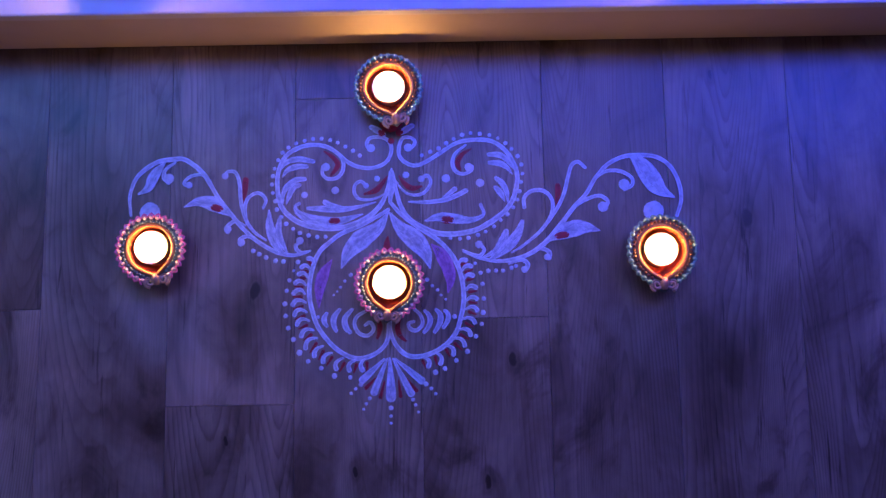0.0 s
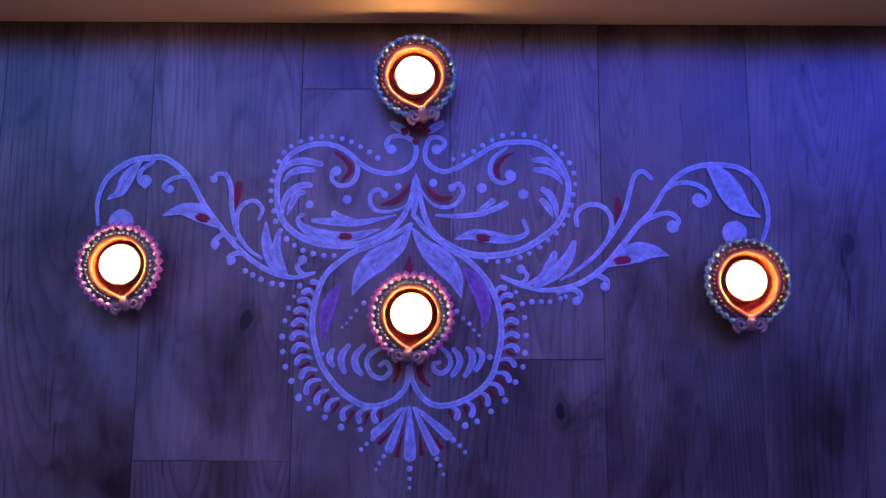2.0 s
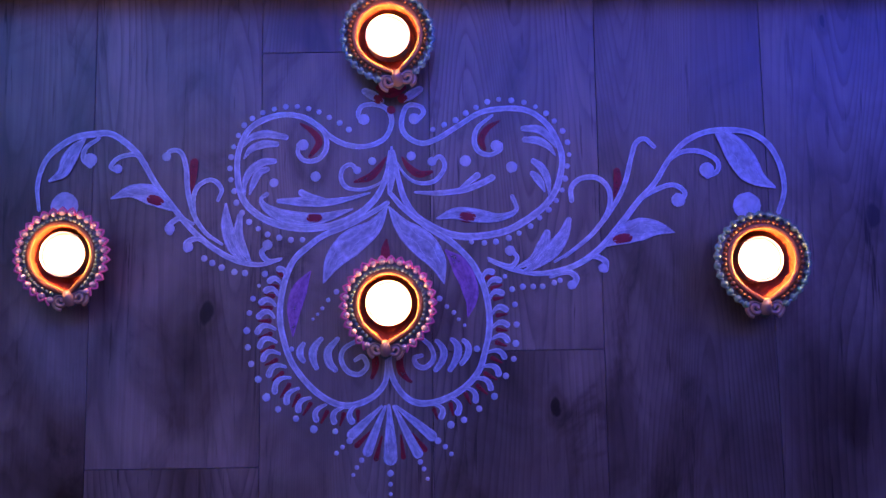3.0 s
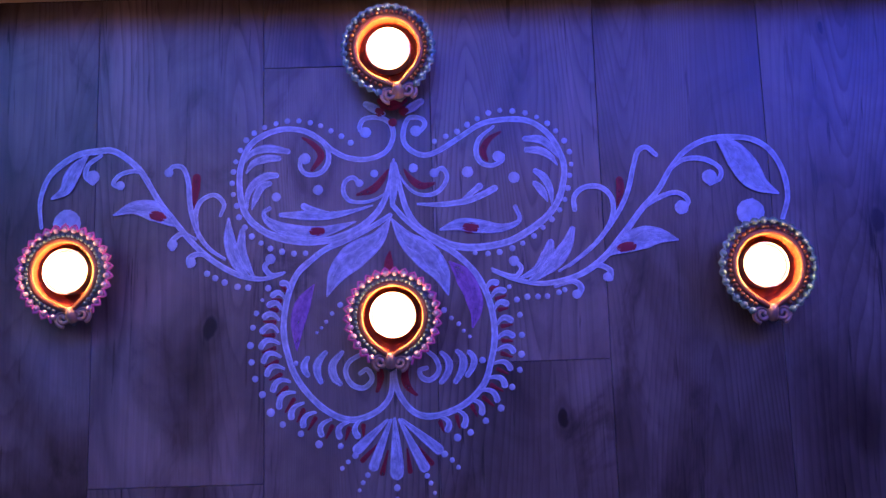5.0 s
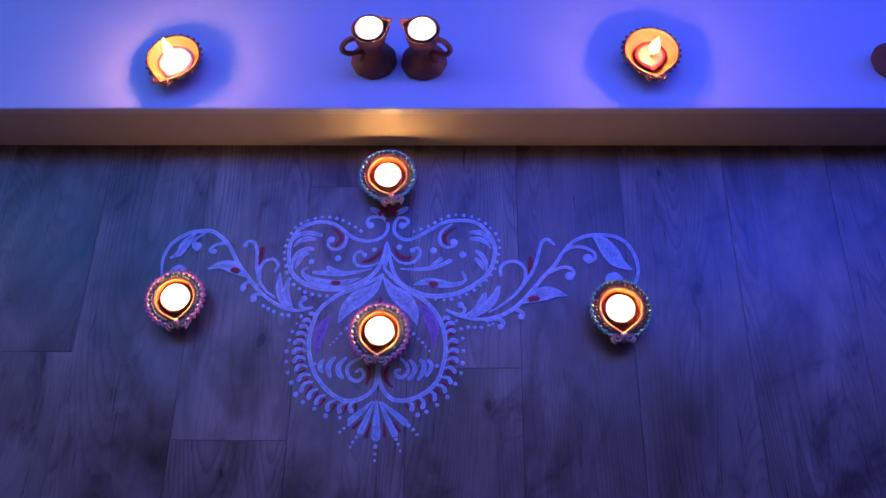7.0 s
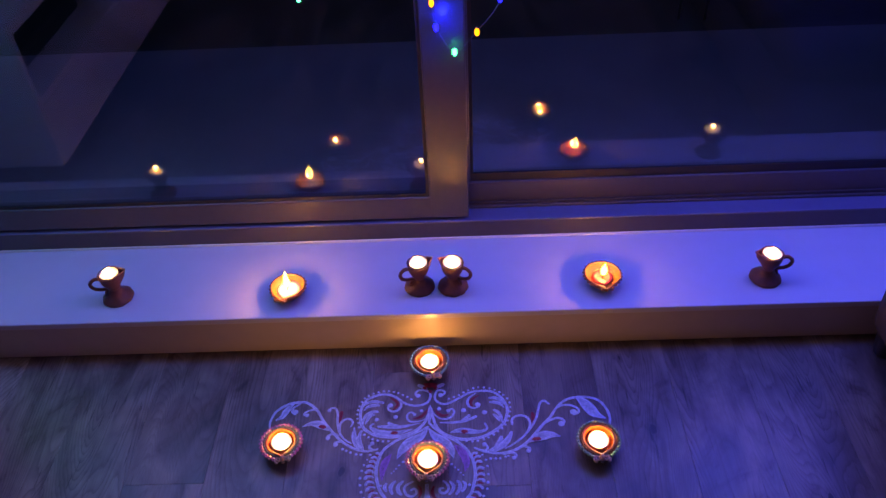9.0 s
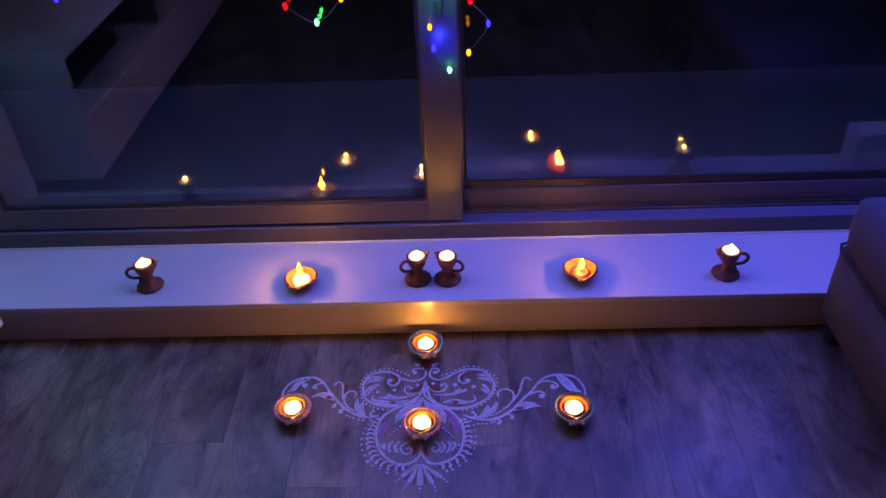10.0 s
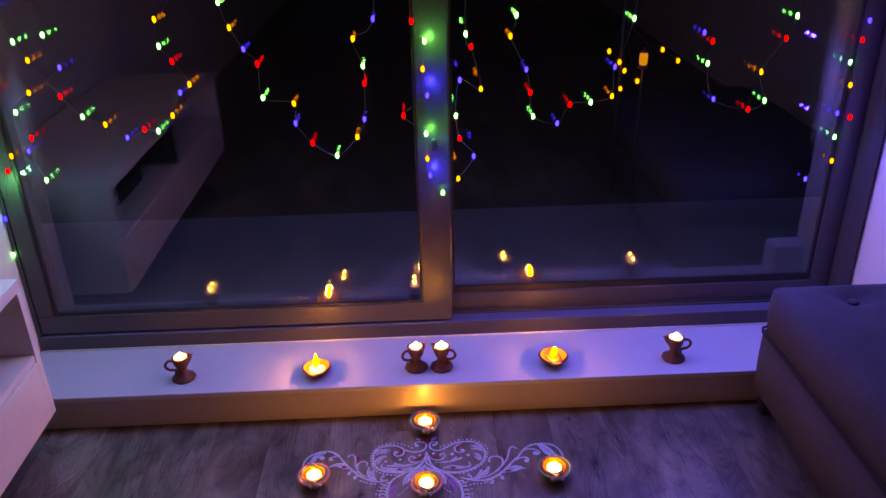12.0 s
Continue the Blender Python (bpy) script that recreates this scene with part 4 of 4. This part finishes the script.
stroke("ring", 5.4, [(3, -203), (-10, -211), (-31, -222), (-51, -230), (-64, -239), (-77, -251), (-84, -266), (-88, -283), (-89, -301), (-86, -318), (-80, -336), (-70, -351), (-56, -365), (-39, -374), (-24, -374), (-9, -367), (0, -356), (2, -342), (2, -327)])
stroke("ring", 5.4, [(6, -195), (18, -209), (38, -225), (58, -238), (73, -253), (83, -271), (88, -290), (89, -311), (85, -331), (79, -348), (66, -362), (49, -371), (31, -374), (18, -369), (8, -356), (4, -342), (4, -327)])
stroke("petal", [1.0, 13.1, 12.1, 1.5], [(-63, -261), (-72, -276), (-77, -293), (-78, -316)], violet)
stroke("petal", [2.0, 15.2, 15.2, 10.1, 2.0], [(53, -245), (65, -258), (72, -274), (74, -288), (71, -301)], violet)
dot(-41, -279, 2.5)
dot(-48, -286, 2.0)
dot(-53, -293, 1.8)
dot(-57, -298, 1.5)
dot(-61, -302, 1.4)
dot(47, -286, 2.5)
dot(53, -293, 2.0)
dot(59, -298, 2.0)
dot(63, -304, 1.7)
dot(68, -309, 1.5)
dot(-79, -327, 2.3)
dot(78, -329, 2.8)
stroke("comma", [4.0, 6.1, 4.5], [(-69, -323), (-72, -330), (-69, -337)])
stroke("comma", [4.0, 7.1, 4.5], [(-54, -319), (-61, -330), (-58, -343)])
stroke("comma", [4.0, 6.6, 6.6, 4.5], [(-40, -319), (-48, -329), (-47, -339), (-42, -345)])
stroke("comma", [4.0, 6.1, 4.5], [(67, -322), (71, -330), (65, -341)])
stroke("comma", [4.0, 7.1, 4.5], [(57, -321), (62, -331), (55, -346)])
stroke("comma", [4.0, 6.6, 4.5], [(44, -322), (50, -333), (43, -346)])
stroke("spiral", 4.5, [(-22, -320), (-34, -327), (-37, -336), (-32, -346), (-22, -349), (-15, -342), (-19, -334), (-25, -337)])
stroke("spiral", 4.5, [(32, -320), (39, -327), (41, -337), (34, -344), (27, -342), (25, -336), (31, -334)])
stroke("crescent", [2.5, 6.1, 3.0], [(-12, -328), (-8, -339), (-11, -352)], maroon)
stroke("crescent", [4.0, 6.6, 2.5], [(15, -331), (13, -345), (22, -356)], maroon)
stroke("petal", [2.5, 6.9, 8.6], [(-3, -376), (-18, -390), (-28, -399)])
stroke("petal", [2.5, 6.9, 8.6], [(0, -376), (-9, -398), (-15, -413)])
stroke("petal", [2.5, 9.3, 11.6], [(3, -375), (4, -402), (4, -419)])
stroke("petal", [2.5, 6.9, 8.6], [(7, -376), (19, -400), (27, -415)])
stroke("petal", [2.5, 6.9, 8.6], [(9, -376), (27, -391), (39, -401)])
stroke("crescent", [1.5, 4.5], [(-12, -396), (-24, -408)], maroon)
stroke("crescent", [1.5, 4.5], [(-3, -401), (-8, -419)], maroon)
stroke("crescent", [1.5, 4.5], [(13, -400), (15, -418)], maroon)
stroke("crescent", [1.5, 4.5], [(23, -399), (33, -412)], maroon)
dot(-30, -404, 2.8)
dot(-36, -409, 2.0)
dot(-41, -414, 2.0)
dot(-20, -420, 2.3)
dot(-24, -426, 2.0)
dot(-27, -432, 1.7)
dot(4, -431, 2.8)
dot(4, -440, 2.0)
dot(4, -448, 1.7)
dot(29, -422, 2.3)
dot(32, -428, 2.0)
dot(35, -436, 1.7)
dot(44, -405, 2.8)
dot(50, -410, 2.2)
dot(55, -416, 2.0)
stroke("hook", [2.5, 4.5, 5.6], [(-84, -265), (-86, -260), (-90, -259)])
stroke("crescent", [4.0, 1.5], [(-87, -265), (-92, -261)], maroon)
stroke("hook", [2.5, 4.5, 5.6], [(-88, -272), (-93, -267), (-98, -269)])
stroke("crescent", [4.0, 1.5], [(-92, -274), (-99, -272)], maroon)
stroke("hook", [2.5, 4.5, 5.6], [(-91, -281), (-95, -276), (-101, -277)])
stroke("crescent", [4.0, 1.5], [(-95, -282), (-102, -280)], maroon)
stroke("hook", [2.5, 4.5, 5.6], [(-93, -290), (-99, -285), (-105, -287)])
stroke("crescent", [4.0, 1.5], [(-97, -292), (-106, -291)], maroon)
stroke("hook", [2.5, 4.5, 5.6], [(-94, -300), (-100, -295), (-107, -299)])
stroke("crescent", [4.0, 1.5], [(-98, -303), (-107, -303)], maroon)
stroke("hook", [2.5, 4.5, 5.6], [(-93, -310), (-102, -307), (-108, -312)])
stroke("crescent", [4.0, 1.5], [(-97, -314), (-107, -317)], maroon)
stroke("hook", [2.5, 4.5, 5.6], [(-92, -321), (-101, -318), (-106, -324)])
stroke("crescent", [4.0, 1.5], [(-95, -325), (-105, -329)], maroon)
stroke("hook", [2.5, 4.5, 5.6], [(-89, -331), (-98, -329), (-103, -335)])
stroke("crescent", [4.0, 1.5], [(-92, -336), (-101, -340)], maroon)
stroke("hook", [2.5, 4.5, 5.6], [(-84, -342), (-93, -341), (-98, -348)])
stroke("crescent", [4.0, 1.5], [(-87, -347), (-95, -353)], maroon)
stroke("hook", [2.5, 4.5, 5.6], [(-80, -351), (-90, -353), (-93, -362)])
stroke("crescent", [4.0, 1.5], [(-81, -357), (-88, -367)], maroon)
stroke("hook", [2.5, 4.5, 5.6], [(-73, -360), (-81, -364), (-83, -371)])
stroke("crescent", [4.0, 1.5], [(-73, -366), (-78, -375)], maroon)
stroke("hook", [2.5, 4.5, 5.6], [(-63, -368), (-71, -371), (-73, -378)])
stroke("crescent", [4.0, 1.5], [(-63, -373), (-69, -382)], maroon)
stroke("hook", [2.5, 4.5, 5.6], [(-50, -374), (-58, -379), (-58, -386)])
stroke("crescent", [4.0, 1.5], [(-49, -380), (-54, -389)], maroon)
stroke("hook", [2.5, 4.5, 5.6], [(-36, -377), (-43, -381), (-43, -388)])
stroke("crescent", [4.0, 1.5], [(-35, -382), (-38, -391)], maroon)
stroke("hook", [2.5, 4.5, 5.6], [(-26, -376), (-30, -382), (-28, -388)])
stroke("crescent", [4.0, 1.5], [(-23, -380), (-23, -389)], maroon)
stroke("hook", [2.5, 4.5, 5.6], [(84, -269), (87, -264), (92, -264)])
stroke("crescent", [4.0, 1.5], [(88, -269), (94, -267)], maroon)
stroke("hook", [2.5, 4.5, 5.6], [(88, -276), (92, -271), (98, -271)])
stroke("crescent", [4.0, 1.5], [(92, -278), (100, -275)], maroon)
stroke("hook", [2.5, 4.5, 5.6], [(90, -286), (94, -281), (100, -282)])
stroke("crescent", [4.0, 1.5], [(94, -287), (101, -286)], maroon)
stroke("hook", [2.5, 4.5, 5.6], [(92, -299), (97, -294), (103, -296)])
stroke("crescent", [4.0, 1.5], [(96, -301), (104, -300)], maroon)
stroke("hook", [2.5, 4.5, 5.6], [(92, -311), (98, -307), (104, -309)])
stroke("crescent", [4.0, 1.5], [(96, -313), (104, -314)], maroon)
stroke("hook", [2.5, 4.5, 5.6], [(91, -321), (99, -318), (104, -322)])
stroke("crescent", [4.0, 1.5], [(95, -324), (103, -327)], maroon)
stroke("hook", [2.5, 4.5, 5.6], [(88, -332), (96, -331), (101, -336)])
stroke("crescent", [4.0, 1.5], [(91, -337), (99, -341)], maroon)
stroke("hook", [2.5, 4.5, 5.6], [(83, -344), (92, -344), (96, -350)])
stroke("crescent", [4.0, 1.5], [(85, -350), (94, -355)], maroon)
stroke("hook", [2.5, 4.5, 5.6], [(76, -354), (85, -355), (89, -362)])
stroke("crescent", [4.0, 1.5], [(78, -360), (86, -367)], maroon)
stroke("hook", [2.5, 4.5, 5.6], [(68, -362), (75, -365), (76, -372)])
stroke("crescent", [4.0, 1.5], [(68, -367), (72, -375)], maroon)
stroke("hook", [2.5, 4.5, 5.6], [(56, -370), (62, -375), (61, -382)])
stroke("crescent", [4.0, 1.5], [(55, -375), (57, -384)], maroon)
stroke("hook", [2.5, 4.5, 5.6], [(42, -375), (48, -379), (47, -385)])
stroke("crescent", [4.0, 1.5], [(41, -379), (44, -387)], maroon)
dot(-107, -273, 1.7)
dot(-112, -284, 2.5)
dot(-115, -296, 2.5)
dot(-117, -311, 3.0)
dot(-116, -325, 2.7)
dot(-113, -339, 2.7)
dot(-107, -352, 3.0)
dot(-100, -367, 3.5)
dot(-90, -377, 2.7)
dot(-75, -385, 2.7)
dot(-60, -394, 3.3)
dot(-42, -396, 2.5)
dot(103, -268, 2.0)
dot(109, -279, 2.5)
dot(111, -292, 2.5)
dot(112, -309, 2.7)
dot(111, -325, 3.0)
dot(109, -338, 2.5)
dot(102, -352, 2.7)
dot(92, -369, 3.0)
dot(79, -379, 2.7)
dot(66, -388, 2.7)
dot(55, -392, 3.2)
dots_along(26, 2.5, [(-30, -138), (-43, -129), (-60, -120), (-78, -117), (-98, -120), (-118, -130), (-128, -147), (-133, -168), (-130, -189), (-123, -209), (-109, -224), (-91, -232), (-60, -235)])
dots_along(27, 2.5, [(43, -139), (58, -133), (76, -123), (96, -114), (116, -115), (134, -121), (150, -134), (160, -153), (159, -174), (153, -197), (141, -212), (121, -228), (97, -238), (75, -238)])
stroke("petal", [6.1, 8.1, 4.0], [(-16, -104), (-9, -108), (-1, -113)])
stroke("petal", [6.1, 8.1, 4.0], [(32, -103), (24, -108), (17, -113)])
stroke("crescent", [5.0, 13.1, 5.0], [(-4, -101), (6, -104), (18, -101)], maroon)
dot(-4, -111, 4.5, "seed", maroon)
dot(17, -111, 4.5, "seed", maroon)
dot(7, -121, 3.8, "seed", maroon)
stroke("stem", [3.0, 4.5, 5.6, 5.6, 5.6, 5.0, 5.0, 5.0, 3.0], [(-297, -205), (-299, -185), (-295, -167), (-286, -154), (-268, -142), (-250, -139), (-237, -139), (-224, -147), (-211, -160), (-198, -182), (-184, -201), (-166, -223), (-148, -239), (-127, -251), (-107, -255), (-90, -251)])
stroke("leaf", [2.0, 10.1, 13.1, 9.1, 2.0], [(-259, -143), (-267, -152), (-273, -162), (-278, -173), (-289, -180)])
stroke("curl", [3.0, 4.5, 4.5, 4.5], [(-247, -143), (-258, -151), (-260, -161), (-254, -167)])
dot(-254, -162, 6.1)
stroke("curl", [2.5, 4.0, 4.0, 4.0], [(-205, -166), (-215, -158), (-229, -160), (-236, -168), (-229, -172)])
dot(-230, -170, 4.0)
stroke("leaf", [1.5, 11.1, 17.2, 12.1, 2.0], [(-235, -196), (-218, -190), (-201, -193), (-189, -200), (-178, -208)])
dot(-197, -198, 8.1, "seed", maroon, 0.56, -15)
stroke("stem", [4.0, 4.0, 4.5, 4.5, 4.0, 2.5], [(-188, -161), (-185, -155), (-176, -156), (-171, -169), (-169, -191), (-163, -212), (-153, -227), (-139, -237)])
dot(-188, -160, 4.0)
stroke("crescent", [7.1, 6.6, 2.0], [(-164, -165), (-165, -178), (-167, -194)], maroon)
stroke("curl", [3.0, 4.0, 4.0, 4.0, 3.0], [(-143, -199), (-140, -189), (-148, -181), (-159, -185), (-164, -196), (-162, -217)])
stroke("lobe", [2.5, 5.0, 5.6], [(-164, -219), (-176, -214), (-185, -221), (-184, -226)])
dot(-184, -223, 4.5)
stroke("lobe", [2.5, 5.0, 5.6], [(-145, -240), (-159, -232), (-169, -235), (-169, -241)])
dot(-168, -239, 4.5)
stroke("feather", [2.0, 10.1, 10.1, 2.5], [(-136, -202), (-135, -221), (-129, -240), (-119, -253)])
stroke("feather", [5.0, 8.1, 6.1, 2.0], [(-124, -213), (-125, -229), (-120, -242), (-114, -254)])
stroke("hook", [4.0, 4.5, 4.5, 2.0], [(-101, -240), (-105, -245), (-99, -252), (-88, -250)])
dot(-100, -238, 4.5)
dot(-154, -249, 2.8)
dot(-147, -253, 2.8)
dot(-139, -257, 2.8)
dot(-128, -261, 2.8)
dot(-119, -262, 2.8)
dot(-102, -263, 2.8)
dot(-275, -202, 12.1)
stroke("stem", [3.0, 4.5, 5.6, 5.0, 4.5, 5.0, 5.0, 5.0, 4.0], [(90, -254), (109, -262), (134, -266), (162, -260), (184, -246), (203, -225), (220, -204), (235, -188), (247, -169), (261, -154), (279, -145), (300, -143), (320, -146), (335, -157), (344, -176), (346, -197), (340, -216)])
stroke("curl", [2.5, 4.5, 4.5, 4.5, 4.0], [(204, -224), (220, -204), (237, -194), (251, -191), (260, -198), (254, -208)])
dot(254, -204, 6.1)
stroke("curl", [2.5, 4.5, 4.5, 4.5, 4.0], [(244, -172), (259, -162), (276, -162), (289, -170), (289, -179), (280, -184)])
dot(280, -178, 6.6)
stroke("leaf", [9.0, 19.0, 23.0, 21.0, 13.0, 2.0], [(293, -146), (302, -156), (310, -168), (317, -179), (325, -187), (338, -194)])
stroke("curl", [4.5, 4.5, 4.5, 4.5, 3.5, 2.0], [(162, -203), (162, -192), (171, -184), (185, -184), (194, -193), (195, -206), (190, -219), (178, -233), (162, -246), (146, -256)])
stroke("stem", [4.0, 4.5, 4.5, 4.5, 3.5, 2.0], [(235, -157), (227, -150), (219, -154), (214, -169), (208, -190), (197, -210), (178, -234), (155, -252)])
stroke("crescent", [6.1, 7.1, 2.0], [(202, -178), (202, -188), (199, -200)], maroon)
stroke("leaf", [3.0, 15.2, 19.2, 14.1, 1.5], [(188, -243), (201, -235), (216, -230), (232, -228), (249, -232)])
dot(205, -237, 9.1, "seed", maroon, 0.5, 8)
stroke("lobe", [2.5, 5.0, 5.6], [(162, -260), (178, -252), (189, -256), (189, -263)])
dot(187, -262, 4.0)
stroke("lobe", [2.5, 5.0, 5.6], [(142, -269), (157, -265), (164, -270), (161, -277)])
dot(160, -276, 4.0)
stroke("feather", [5.0, 10.1, 13.1, 9.1, 3.0], [(159, -220), (154, -233), (145, -245), (134, -255), (119, -265)])
stroke("feather", [6.1, 11.1, 7.1, 2.0], [(140, -231), (136, -243), (127, -254), (111, -262)])
stroke("hook", [4.0, 4.0, 4.0, 2.0], [(109, -246), (114, -252), (109, -259), (99, -257), (89, -252)])
dot(108, -246, 4.5)
dot(118, -277, 2.7)
dot(127, -277, 2.5)
dot(135, -277, 2.5)
dot(145, -274, 2.5)
dot(150, -272, 2.3)
dot(313, -210, 12.1)


# ---- floor planks ----
def plank_mesh(w, l):
    bm = box(0, w, 0, l, -0.0055, 0.0)
    tops = [e for e in bm.edges if all(v.co.z > -0.001 for v in e.verts)]
    bmesh.ops.bevel(bm, geom=tops, offset=0.0003, segments=1, affect="EDGES")
    return mesh_of("plank", bm, WOOD, False)


PLANK_W, PLANK_L = 0.1462, 1.21
meshes = {}
for col in range(-10, 15):
    x = -0.1060 + col * PLANK_W
    if x + PLANK_W < -1.42 or x > 2.02:
        continue
    joint = {0: -0.068, -1: -0.425, 1: -0.331, -3: -0.313}.get(col, -0.74 - 0.06 * (col * 7 % 7))
    y = joint + PLANK_L
    while y > 0.0:
        y -= PLANK_L
    y += PLANK_L
    while y > -7.45:
        y0, y1 = max(y - PLANK_L, -7.45), min(y, 0.0)
        y -= PLANK_L
        x0, x1 = max(x, -1.42), min(x + PLANK_W, 2.02)
        if y1 - y0 < 0.02 or x1 - x0 < 0.01:
            continue
        key = (round(x1 - x0 - 0.0004, 4), round(y1 - y0 - 0.0004, 4))
        if key not in meshes:
            meshes[key] = plank_mesh(*key)
        p = part("plank", meshes[key], None, floor)
        p.location = (x0 + 0.0002, y0 + 0.0002, 0.0)
